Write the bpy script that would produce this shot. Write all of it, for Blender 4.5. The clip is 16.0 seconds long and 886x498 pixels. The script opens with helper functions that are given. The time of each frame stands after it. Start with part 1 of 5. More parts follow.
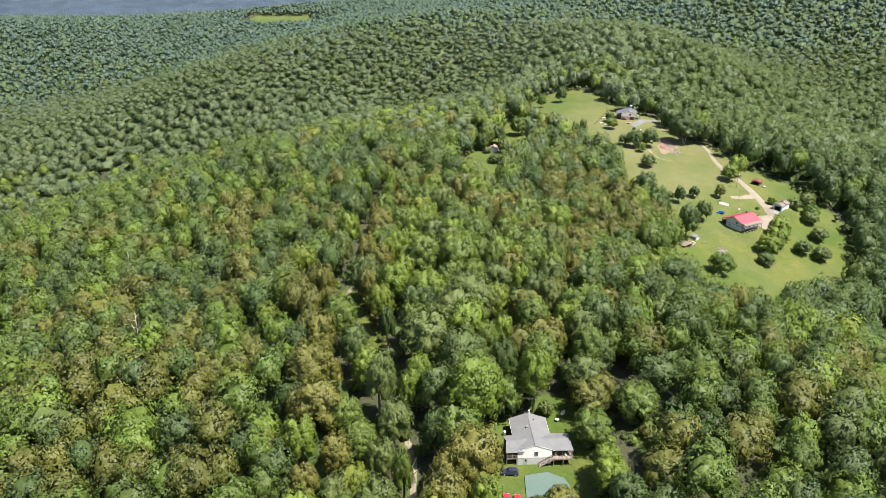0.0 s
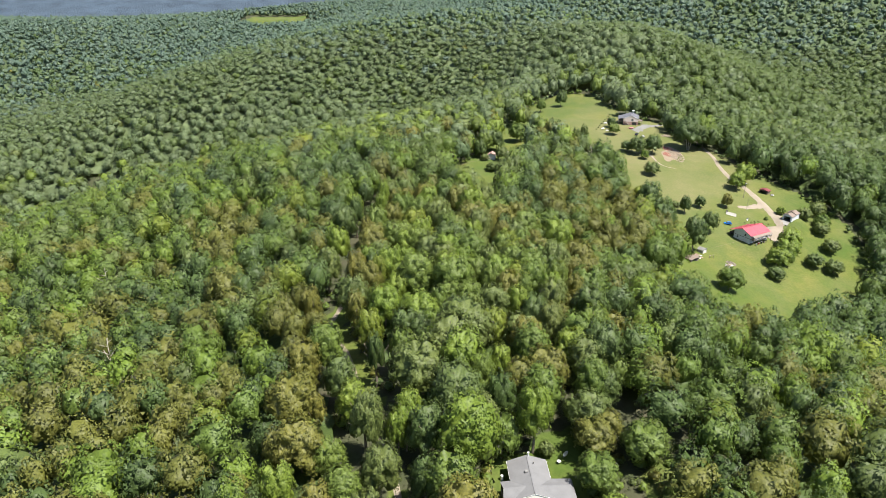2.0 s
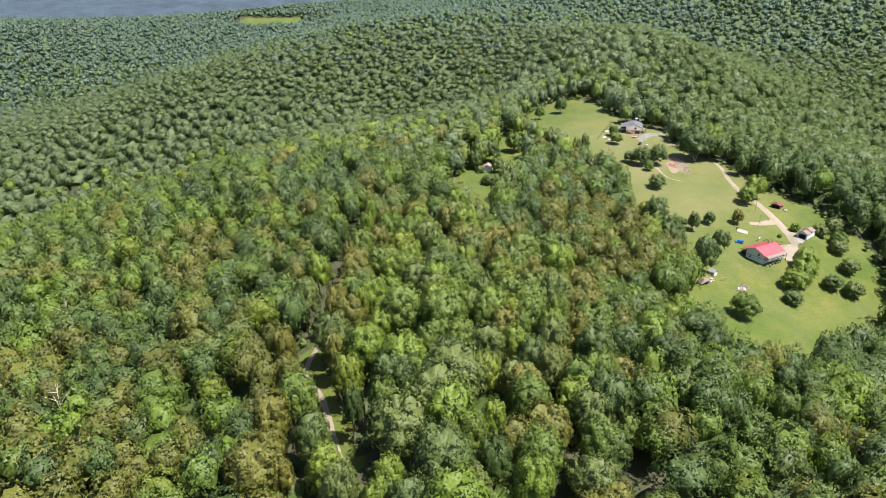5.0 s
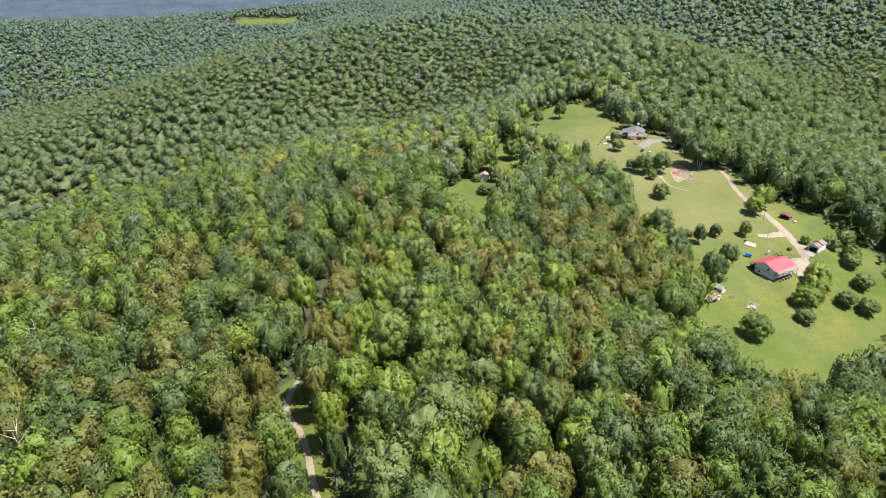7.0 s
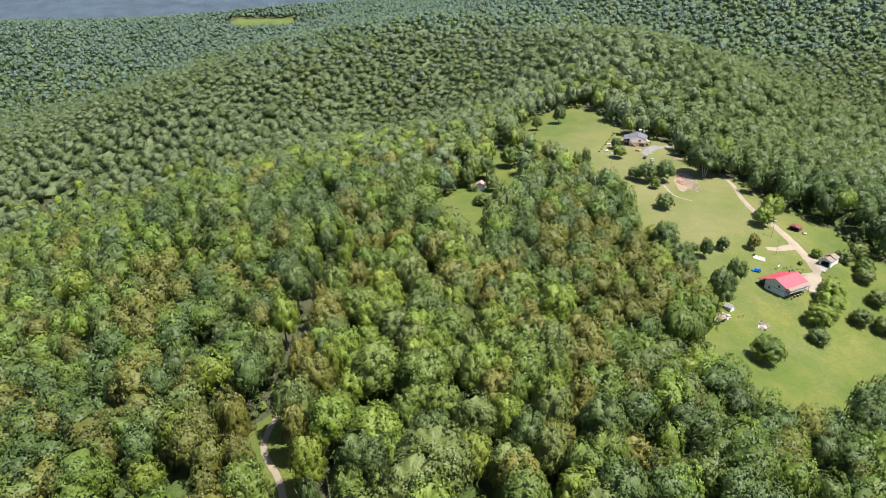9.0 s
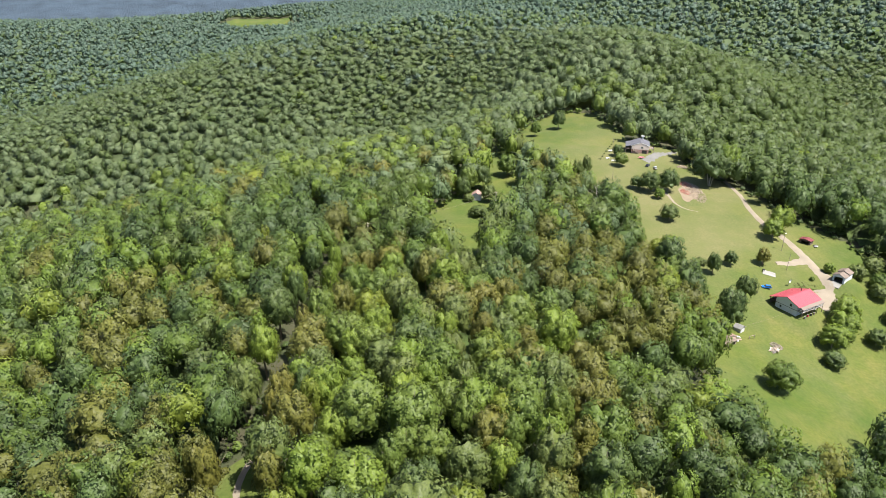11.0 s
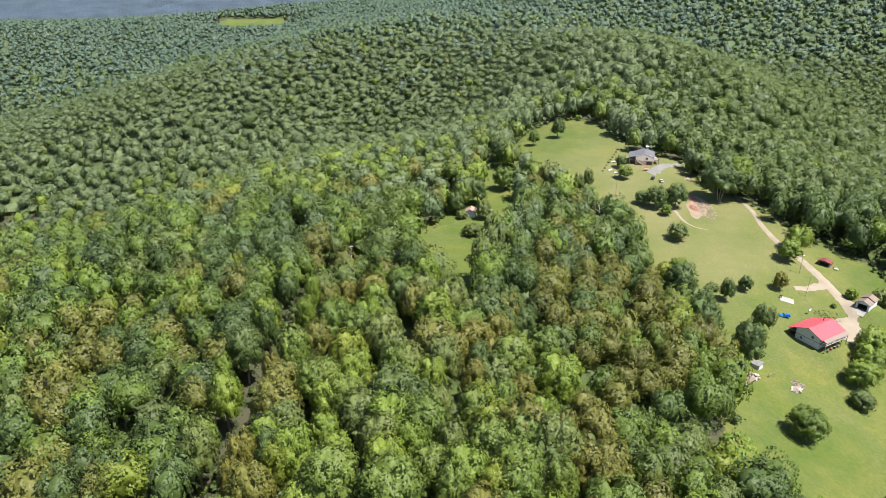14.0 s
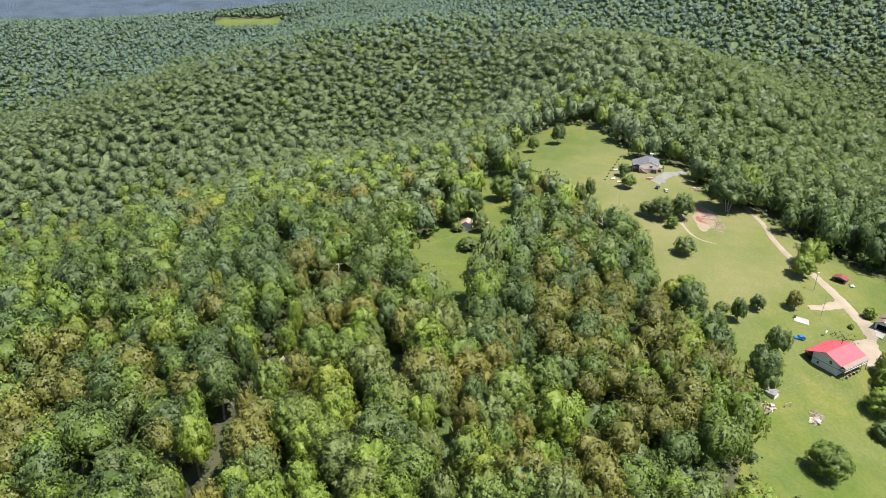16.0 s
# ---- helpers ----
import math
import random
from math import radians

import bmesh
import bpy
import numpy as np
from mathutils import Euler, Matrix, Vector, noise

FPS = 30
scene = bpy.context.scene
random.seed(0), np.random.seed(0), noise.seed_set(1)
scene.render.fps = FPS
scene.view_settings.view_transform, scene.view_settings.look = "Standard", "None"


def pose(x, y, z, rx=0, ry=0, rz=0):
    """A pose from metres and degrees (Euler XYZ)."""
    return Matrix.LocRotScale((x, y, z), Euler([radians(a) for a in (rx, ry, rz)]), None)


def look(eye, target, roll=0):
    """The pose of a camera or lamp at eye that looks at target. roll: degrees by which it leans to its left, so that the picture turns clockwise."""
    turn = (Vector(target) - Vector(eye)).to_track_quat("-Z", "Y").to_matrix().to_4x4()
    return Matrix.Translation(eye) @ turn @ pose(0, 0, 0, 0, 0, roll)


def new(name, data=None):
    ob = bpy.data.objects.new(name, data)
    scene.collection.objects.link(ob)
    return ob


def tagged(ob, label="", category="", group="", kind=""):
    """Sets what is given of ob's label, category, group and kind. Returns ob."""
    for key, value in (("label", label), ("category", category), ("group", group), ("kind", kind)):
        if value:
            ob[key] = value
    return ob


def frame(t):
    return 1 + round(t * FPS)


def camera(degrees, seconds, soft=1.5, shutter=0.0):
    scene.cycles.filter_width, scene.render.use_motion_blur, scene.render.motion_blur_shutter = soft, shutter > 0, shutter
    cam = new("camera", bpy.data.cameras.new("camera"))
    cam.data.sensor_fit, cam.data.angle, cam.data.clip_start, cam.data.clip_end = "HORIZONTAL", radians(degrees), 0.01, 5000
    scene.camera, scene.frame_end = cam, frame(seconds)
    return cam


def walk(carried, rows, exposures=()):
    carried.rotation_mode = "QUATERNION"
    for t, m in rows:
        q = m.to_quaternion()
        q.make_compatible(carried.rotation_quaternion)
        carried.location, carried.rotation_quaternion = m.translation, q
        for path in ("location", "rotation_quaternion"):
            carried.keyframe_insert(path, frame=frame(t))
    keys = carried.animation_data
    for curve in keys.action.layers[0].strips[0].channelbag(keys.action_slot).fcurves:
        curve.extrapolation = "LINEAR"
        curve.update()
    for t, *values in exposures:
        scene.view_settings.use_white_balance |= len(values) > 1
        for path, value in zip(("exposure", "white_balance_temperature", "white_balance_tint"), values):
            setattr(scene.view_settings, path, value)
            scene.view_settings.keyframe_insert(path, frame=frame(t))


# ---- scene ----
cam = camera(65.32, 16.0, soft=0.62)

# seconds, place in metres, then heading, tilt and lean in degrees
FLIGHT = [
    (0, 0.00, 0.00, 131.00, 0.000, -23.351, -0.003),
    (1, 1.05, 9.26, 130.96, -0.029, -23.347, -0.021),
    (2, 2.14, 18.51, 130.96, -0.063, -23.346, -0.039),
    (3, 3.27, 27.75, 130.99, -0.101, -23.348, -0.057),
    (4, 4.45, 36.99, 131.03, -0.143, -23.352, -0.073),
    (5, 5.65, 46.24, 131.10, -0.188, -23.359, -0.089),
    (6, 6.88, 55.51, 131.17, -0.235, -23.368, -0.102),
    (7, 8.13, 64.79, 131.25, -0.285, -23.379, -0.112),
    (8, 9.41, 74.09, 131.32, -0.335, -23.393, -0.119),
    (9, 10.69, 83.42, 131.39, -0.386, -23.408, -0.123),
    (10, 11.98, 92.78, 131.43, -0.437, -23.426, -0.123),
    (11, 13.28, 102.19, 131.46, -0.487, -23.445, -0.118),
    (12, 14.58, 111.64, 131.45, -0.536, -23.467, -0.108),
    (13, 15.87, 121.14, 131.41, -0.582, -23.490, -0.092),
    (14, 17.15, 130.69, 131.32, -0.627, -23.514, -0.070),
    (15, 18.42, 140.31, 131.19, -0.668, -23.541, -0.041),
    (16, 19.67, 150.00, 131.00, -0.705, -23.568, -0.005),
]


def aim(x, y, z, heading, tilt, lean):
    h, p = radians(heading), radians(tilt)
    eye = Vector((x, y, z))
    return look(eye, eye + Vector((-math.sin(h) * math.cos(p), math.cos(h) * math.cos(p), math.sin(p))), lean)


walk(cam, [(row[0], aim(*row[1:])) for row in FLIGHT])

# ---- daylight ----
SUN_AZ = Vector((0.87, -0.49, 0)).normalized()
SUN_UP = radians(64)
world = bpy.data.worlds.new("sky")
scene.world = world
world.use_nodes = True
wn = world.node_tree
sky = wn.nodes.new("ShaderNodeTexSky")
sky.sky_type = "NISHITA"
sky.sun_disc = False
sky.sun_elevation = SUN_UP
sky.sun_rotation = math.atan2(SUN_AZ.x, SUN_AZ.y)
back = wn.nodes["Background"]
wn.links.new(sky.outputs["Color"], back.inputs["Color"])
back.inputs["Strength"].default_value = 0.08
sun = new("sun", bpy.data.lights.new("sun", "SUN"))
sun.data.energy = 5.0
sun.data.angle = radians(0.6)
sun.data.color = (1.0, 0.955, 0.87)
sun.matrix_world = look(SUN_AZ * math.cos(SUN_UP) * 900 + Vector((0, 300, math.sin(SUN_UP) * 900)), (0, 300, 0))
scene.view_settings.exposure = 1.50


# ---- materials ----
def shader(name, rough=0.8, metal=0.0):
    m = bpy.data.materials.new(name)
    m.use_nodes = True
    nt = m.node_tree
    b = nt.nodes["Principled BSDF"]
    b.inputs["Roughness"].default_value = rough
    b.inputs["Metallic"].default_value = metal
    b.inputs["Specular IOR Level"].default_value = 0.3
    return m, nt, b


def node(nt, kind, **kw):
    n = nt.nodes.new(kind)
    for k, v in kw.items():
        n.inputs[k].default_value = v
    return n


def ramp(nt, fac, stops):
    r = nt.nodes.new("ShaderNodeValToRGB")
    while len(r.color_ramp.elements) < len(stops):
        r.color_ramp.elements.new(0.5)
    for e, (at, c) in zip(r.color_ramp.elements, stops):
        e.position, e.color = at, (*c, 1)
    nt.links.new(fac, r.inputs["Fac"])
    return r.outputs["Color"]


def mixed(nt, a, b, fac, mode="MIX"):
    m = nt.nodes.new("ShaderNodeMix")
    m.data_type, m.blend_type = "RGBA", mode
    for sock, v in ((m.inputs[0], fac), (m.inputs[6], a), (m.inputs[7], b)):
        if isinstance(v, (int, float)):
            sock.default_value = v
        elif isinstance(v, tuple):
            sock.default_value = (*v, 1)
        else:
            nt.links.new(v, sock)
    return m.outputs[2]


def noise_fac(nt, scale, detail=4.0, where="Position"):
    """Noise in world metres (Position) or on the thing itself (Object)."""
    if where == "Position":
        src = nt.nodes.new("ShaderNodeNewGeometry").outputs["Position"]
    else:
        src = nt.nodes.new("ShaderNodeTexCoord").outputs["Object"]
    n = node(nt, "ShaderNodeTexNoise", Scale=scale, Detail=detail)
    nt.links.new(src, n.inputs["Vector"])
    return n.outputs["Fac"]


def spread(nt, fac, lo, hi):
    r = nt.nodes.new("ShaderNodeMapRange")
    r.inputs["From Min"].default_value, r.inputs["From Max"].default_value = lo, hi
    nt.links.new(fac, r.inputs["Value"])
    return r.outputs["Result"]


def bumped(nt, b, fac, strength, distance):
    n = node(nt, "ShaderNodeBump", Strength=strength, Distance=distance)
    nt.links.new(fac, n.inputs["Height"])
    nt.links.new(n.outputs["Normal"], b.inputs["Normal"])


def surface(name, colour, rough=0.8, metal=0.0, vary=0.25, scale=2.0, bump=0.3, depth=0.01, where="Object"):
    """A plain surface with stains at two scales and fine relief."""
    m, nt, b = shader(name, rough, metal)
    dark = tuple(c * (1 - vary) for c in colour)
    light = tuple(min(1, c * (1 + vary * 0.6)) for c in colour)
    coarse = spread(nt, noise_fac(nt, scale * 0.25, 3, where), 0.3, 0.7)
    fine = spread(nt, noise_fac(nt, scale * 3, 5, where), 0.3, 0.7)
    c = mixed(nt, mixed(nt, dark, light, coarse), colour, fine)
    nt.links.new(c, b.inputs["Base Color"])
    if bump:
        bumped(nt, b, fine, bump, depth)
    return m


def foliage(name, light, dark):
    """Leaves: tone by tree, a little by spray and by stand; fine leafy relief; thin enough to let some light through."""
    m, nt, b = shader(name, 0.55)
    b.inputs["Specular IOR Level"].default_value = 0.3
    one = nt.nodes.new("ShaderNodeObjectInfo").outputs["Random"]
    tone = nt.nodes.new("ShaderNodeAttribute")
    tone.attribute_name = "tone"
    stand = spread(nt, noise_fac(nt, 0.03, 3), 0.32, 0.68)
    sprig = noise_fac(nt, 1.6, 5)
    c = mixed(nt, tuple(0.74 * v for v in dark), tuple(1.30 * v for v in light), tone.outputs["Fac"])
    c = mixed(nt, mixed(nt, c, (0.80, 0.82, 0.82), 1.0, "MULTIPLY"), mixed(nt, c, (1.14, 1.13, 1.08), 1.0, "MULTIPLY"), spread(nt, sprig, 0.40, 0.58))
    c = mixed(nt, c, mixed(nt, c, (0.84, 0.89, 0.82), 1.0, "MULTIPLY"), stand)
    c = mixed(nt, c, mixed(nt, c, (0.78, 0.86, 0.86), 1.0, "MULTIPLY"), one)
    nt.links.new(c, b.inputs["Base Color"])
    way = nt.nodes.new("ShaderNodeAttribute")
    way.attribute_name = "way"
    turn = nt.nodes.new("ShaderNodeVectorTransform")
    turn.vector_type, turn.convert_from, turn.convert_to = "NORMAL", "OBJECT", "WORLD"
    nt.links.new(way.outputs["Vector"], turn.inputs[0])
    rough = node(nt, "ShaderNodeBump", Strength=0.5, Distance=0.3)
    nt.links.new(sprig, rough.inputs["Height"])
    nt.links.new(turn.outputs[0], rough.inputs["Normal"])
    nt.links.new(rough.outputs["Normal"], b.inputs["Normal"])
    thin = nt.nodes.new("ShaderNodeBsdfTranslucent")
    nt.links.new(mixed(nt, c, (1.2, 1.25, 0.75), 1.0, "MULTIPLY"), thin.inputs["Color"])
    mix = node(nt, "ShaderNodeMixShader", Fac=0.30)
    out = nt.nodes["Material Output"]
    nt.links.new(b.outputs[0], mix.inputs[1])
    nt.links.new(thin.outputs[0], mix.inputs[2])
    nt.links.new(mix.outputs[0], out.inputs["Surface"])
    return m


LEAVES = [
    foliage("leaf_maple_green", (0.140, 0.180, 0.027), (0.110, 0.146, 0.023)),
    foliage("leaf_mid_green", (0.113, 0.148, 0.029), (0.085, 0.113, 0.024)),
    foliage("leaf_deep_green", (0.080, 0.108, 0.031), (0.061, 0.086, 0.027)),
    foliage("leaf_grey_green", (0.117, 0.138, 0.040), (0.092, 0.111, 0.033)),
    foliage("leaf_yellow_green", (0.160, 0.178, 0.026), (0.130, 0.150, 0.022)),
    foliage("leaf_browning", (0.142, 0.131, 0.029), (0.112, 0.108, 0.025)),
    # far crowns: distance haze is mixed into the leaf colour as blue
    foliage("leaf_haze_tinted_blue", (0.102, 0.137, 0.106), (0.089, 0.121, 0.094)),
    # hillside crowns: a milder haze tint put into the leaf green
    foliage("leaf_haze_tinted_green", (0.108, 0.138, 0.064), (0.090, 0.116, 0.056)),
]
BARK = surface("bark", (0.17, 0.14, 0.11), 0.9, vary=0.4, scale=4, bump=0.8, depth=0.04)
GREY_BARK = surface("grey_bark", (0.27, 0.24, 0.20), 0.9, vary=0.35, scale=3, bump=0.6, depth=0.03)
PALE_BARK = surface("pale_bark", (0.42, 0.38, 0.32), 0.9, vary=0.35, scale=3, bump=0.6, depth=0.03)


def ground_material():
    m, nt, b = shader("meadow_and_forest_floor", 0.95)
    att = nt.nodes.new("ShaderNodeAttribute")
    att.attribute_name = "meadow"
    dry = spread(nt, noise_fac(nt, 0.022, 4), 0.40, 0.62)
    tuft = spread(nt, noise_fac(nt, 0.9, 6), 0.3, 0.7)
    patch = spread(nt, noise_fac(nt, 0.14, 5), 0.35, 0.7)
    grass = mixed(nt, (0.058, 0.080, 0.014), (0.084, 0.094, 0.026), dry)
    grass = mixed(nt, grass, mixed(nt, grass, (0.74, 0.90, 0.58), 1.0, "MULTIPLY"), patch)
    swath = spread(nt, noise_fac(nt, 0.055, 5), 0.42, 0.66)
    grass = mixed(nt, grass, mixed(nt, grass, (1.28, 1.12, 1.0), 1.0, "MULTIPLY"), swath)
    grass = mixed(nt, grass, mixed(nt, grass, (0.70, 0.76, 0.62), 1.0, "MULTIPLY"), tuft)
    att2 = nt.nodes.new("ShaderNodeAttribute")
    att2.attribute_name = "dry"
    grass = mixed(nt, grass, mixed(nt, mixed(nt, (0.128, 0.113, 0.050), (0.093, 0.095, 0.036), tuft), (0.096, 0.099, 0.034), patch), att2.outputs["Fac"])
    floor = mixed(nt, (0.030, 0.038, 0.014), (0.046, 0.042, 0.024), patch)
    fuzzy = nt.nodes.new("ShaderNodeMath")
    fuzzy.operation = "MULTIPLY_ADD"
    nt.links.new(patch, fuzzy.inputs[0])
    fuzzy.inputs[1].default_value = 0.3
    nt.links.new(att.outputs["Fac"], fuzzy.inputs[2])
    edge = spread(nt, fuzzy.outputs[0], 0.5, 0.8)
    nt.links.new(mixed(nt, floor, grass, edge), b.inputs["Base Color"])
    bumped(nt, b, tuft, 0.6, 0.15)
    return m


GROUND = ground_material()
# hills beyond the valley: blue haze is painted into their base colour
HAZY = surface("haze_painted_hills", (0.062, 0.090, 0.124), 1.0, vary=0.6, scale=0.05, bump=1.0, depth=12.0, where="Position")
DIRT = surface("pale_dirt_track", (0.185, 0.155, 0.118), 0.95, vary=0.3, scale=0.8, bump=0.5, depth=0.05, where="Position")
CONCRETE = surface("concrete", (0.21, 0.20, 0.185), 0.9, vary=0.3, scale=1.0, bump=0.3)
WHITE = surface("white_siding", (0.80, 0.765, 0.70), 0.6, vary=0.10, scale=0.8, bump=0.15)
SHINGLE = surface("grey_shingle", (0.125, 0.124, 0.127), 0.9, vary=0.2, scale=1.5, bump=0.5, depth=0.02)
RED_ROOF = surface("red_metal_roof", (0.34, 0.062, 0.078), 0.45, vary=0.14, scale=0.5, bump=0.05)

# ---- lie of the land ----
NEAR_X, NEAR_Y = np.arange(-320, 321, 160.0), np.arange(120, 761, 160.0)
FAR_X, FAR_Y = np.arange(-900, 901, 450.0), np.arange(900, 1801, 450.0)
NEAR_RISE = [-21.4, 40.9, -44.2, 65.9, -43.1, -21.8, -55.7, 68.0, -48.0, -43.8, 5.2, 54.9, -63.8, 36.1, 36.2, -80.8, -41.1, 58.3, -31.0, -23.7, 10.6, 21.1, -129.2, 84.6, 5.2]
FAR_RISE = [-49.7, -105.4, 199.8, -192.3, 121.2, 73.1, -28.6, -16.9, 44.1, 42.6, -53.7, 38.8, -55.1, 117.7, -15.3]


# levelled ground: x, y, height, reach
LEVEL = [(26, 150, 0.1, 18), (174, 374, -16.6, 12), (147, 550, 8.0, 17), (207, 399, -13.6, 9), (204, 432, -9.5, 6), (35, 472, 1.6, 8), (-395, 1800, -56, 130), (-425, 1960, -34, 70)]


def crest(x):
    """Where the last near ridge breaks away to the far valley."""
    return 1800 + 480 / (1 + np.exp(-(np.asarray(x, float) + 480) / 90))


def height(x, y):
    """The ground: a long ridge with side valleys, then a deep valley and hills behind it."""
    x, y = np.asarray(x, float), np.asarray(y, float)
    z = np.full(np.broadcast(x, y).shape, -20.0)
    k = 0
    for cy in NEAR_Y:
        for cx in NEAR_X:
            z = z + NEAR_RISE[k] * np.exp(-((x - cx) ** 2 + (y - cy) ** 2) / (2 * 130.0**2))
            k += 1
    k = 0
    for cy in FAR_Y:
        for cx in FAR_X:
            z = z + FAR_RISE[k] * np.exp(-((x - cx) ** 2 + (y - cy) ** 2) / (2 * 380.0**2))
            k += 1
    for px, py, pz, pr in LEVEL:
        z = z + (pz - z) * np.exp(-(((x - px) ** 2 + (y - py) ** 2) / pr**2) ** 2)
    s = np.clip((y - crest(x)) / 420, 0, 1)
    z = z - 170 * s * s * (3 - 2 * s)
    s = np.clip((y - 2700) / 1500, 0, 1)
    z = z + (140 + 25 * np.sin(x / 410.0) + 18 * np.sin(x / 170.0 + 1)) * s * s * (3 - 2 * s)
    return z


def at(x, y, lift=0.0):
    return Vector((x, y, float(height(x, y)) + lift))


def inside(poly, x, y):
    x, y = np.asarray(x, float), np.asarray(y, float)
    hit = np.zeros(x.shape, bool)
    for (x1, y1), (x2, y2) in zip(poly, poly[1:] + poly[:1]):
        cross = ((y1 > y) != (y2 > y)) & (x < (x2 - x1) * (y - y1) / (y2 - y1 + 1e-9) + x1)
        hit ^= cross
    return hit


def off_line(line, x, y):
    """Distance to a line of points."""
    x, y = np.asarray(x, float), np.asarray(y, float)
    best = np.full(x.shape, 1e9)
    for (x1, y1), (x2, y2) in zip(line, line[1:]):
        dx, dy = x2 - x1, y2 - y1
        s = np.clip(((x - x1) * dx + (y - y1) * dy) / (dx * dx + dy * dy), 0, 1)
        best = np.minimum(best, np.hypot(x - x1 - s * dx, y - y1 - s * dy))
    return best


MEADOW = [(62, 560), (72, 602), (92, 636), (109, 650), (134, 634), (141, 604), (142, 572), (158, 566), (172, 560), (174, 532), (176, 507),
          (188, 499), (197, 472), (208, 450), (228, 426), (240, 400), (240, 372), (226, 350), (206, 326), (186, 312), (162, 292),
          (138, 258), (112, 268), (104, 288), (116, 312), (122, 338), (124, 360), (112, 382), (118, 430), (114, 455), (104, 468), (94, 482), (82, 512), (70, 540)]
PADDOCK = [(42, 500), (46, 530), (55, 552), (60, 544), (58, 502), (61, 466), (51, 442), (38, 410), (28, 358), (19, 378), (10, 418), (8, 448), (24, 470)]
CABIN_PLOT = [(-350, 667), (-337, 667), (-337, 684), (-350, 684)]
YARD = [(13, 118), (38, 118), (39, 148), (40, 160), (42, 172), (39, 178), (33, 177), (30, 168), (17, 167), (15, 160), (13, 150)]
GLADE = [(204, 268), (212, 268), (228, 292), (226, 306), (212, 302), (202, 288)]
HOLLOW = [(60, 157), (67, 158), (66, 166), (61, 165)]
FAR_FIELD = [(-505, 1862), (-420, 1842), (-352, 1880), (-362, 1980), (-430, 1985), (-500, 1950)]
CLEARINGS = [MEADOW, PADDOCK, YARD, GLADE, HOLLOW, FAR_FIELD, CABIN_PLOT]
LANE = [(-6, 90), (-8, 143), (-9, 158), (-18, 186), (-25, 207), (-32, 228), (-40, 244), (-38, 262), (-36, 287), (-37, 313), (-34, 340), (-31, 376), (-22, 402), (4, 432)]
DRIVE = [(197, 545), (190, 512), (190, 483), (188, 466), (189, 448), (194, 434), (197, 421), (199, 410), (200, 400), (198, 391), (193, 384), (187, 379)]

# ---- ground ----


def soft_noise(x, y, size, seed):
    """Cheap rolling noise of about -1 to 1, in patches of that size."""
    r = np.random.default_rng(seed)
    out = 0
    for i in range(5):
        a, ph = r.uniform(0, 6.28, 2)
        k = 6.28 / (size * r.uniform(0.7, 1.6))
        out = out + np.sin((x * math.cos(a) + y * math.sin(a)) * k + ph)
    return out / 2.2


def steps(lo, hi, dense_lo, dense_hi, fine, growth):
    out = list(np.arange(dense_lo, dense_hi + 0.1, fine))
    for sign, start, end in ((-1, dense_lo, lo), (1, dense_hi, hi)):
        v, d = start, fine
        while (v - end) * sign < 0:
            d *= growth
            v += sign * d
            out.append(v)
    return np.array(sorted(out))


def quick_mesh(name, verts, faces, mats, mat_index=None, smooth=True):
    """A mesh from arrays; faces all have the same number of corners."""
    me = bpy.data.meshes.new(name)
    n, k = faces.shape
    me.vertices.add(len(verts))
    me.vertices.foreach_set("co", np.ascontiguousarray(verts, np.float32).ravel())
    me.loops.add(n * k)
    me.loops.foreach_set("vertex_index", np.ascontiguousarray(faces, np.int32).ravel())
    me.polygons.add(n)
    me.polygons.foreach_set("loop_start", np.arange(0, n * k, k, dtype=np.int32))
    for m in mats:
        me.materials.append(m)
    if mat_index is not None:
        me.polygons.foreach_set("material_index", np.ascontiguousarray(mat_index, np.int32))
    me.polygons.foreach_set("use_smooth", np.full(n, smooth))
    me.update(calc_edges=True)
    me.validate()
    return me


gx, gy = steps(-4600, 4600, -70, 250, 2.8, 1.1), steps(-700, 4700, 110, 655, 2.8, 1.1)
gx, gy = np.union1d(gx, np.arange(-540, -320, 11.0)), np.union1d(gy, np.arange(1820, 2010, 11.0))
GX, GY = np.meshgrid(gx, gy)
GZ = height(GX, GY)
nx, ny = len(gx), len(gy)
ids = np.arange(nx * ny).reshape(ny, nx)
quads = np.stack([ids[:-1, :-1], ids[:-1, 1:], ids[1:, 1:], ids[1:, :-1]], -1).reshape(-1, 4)
# ground well past the crest takes the colour with painted haze
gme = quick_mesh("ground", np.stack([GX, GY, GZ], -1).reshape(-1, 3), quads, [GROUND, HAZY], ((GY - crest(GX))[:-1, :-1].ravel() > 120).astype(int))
open_land = np.zeros(GX.shape, bool)
for poly in CLEARINGS[:-1]:
    open_land |= inside(poly, GX, GY) | (off_line(poly + poly[:1], GX, GY) < 5)
open_land |= off_line(LANE, GX, GY) < np.where((GY > 195) & (GY < 258), 6.0, 2.0)
layer = gme.attributes.new("meadow", "FLOAT", "POINT")
layer.data.foreach_set("value", open_land.ravel().astype(np.float32))
parched = np.clip(1.6 - np.hypot((GX - 152) / 54, (GY - 495) / 92), 0, 1) * (0.75 + 0.25 * soft_noise(GX, GY, 40, 9)).clip(0.3, 1.0)
layer = gme.attributes.new("dry", "FLOAT", "POINT")
layer.data.foreach_set("value", parched.ravel().astype(np.float32))
ground = tagged(new("ground", gme), "wooded ridge with mown green meadows and shady forest floor", "ground", kind="structure")


# ---- woods ----
def ico(level):
    bm = bmesh.new()
    bmesh.ops.create_icosphere(bm, subdivisions=level, radius=1)
    v = np.array([p.co[:] for p in bm.verts])
    f = np.array([[p.index for p in q.verts] for q in bm.faces])
    bm.free()
    return v, f


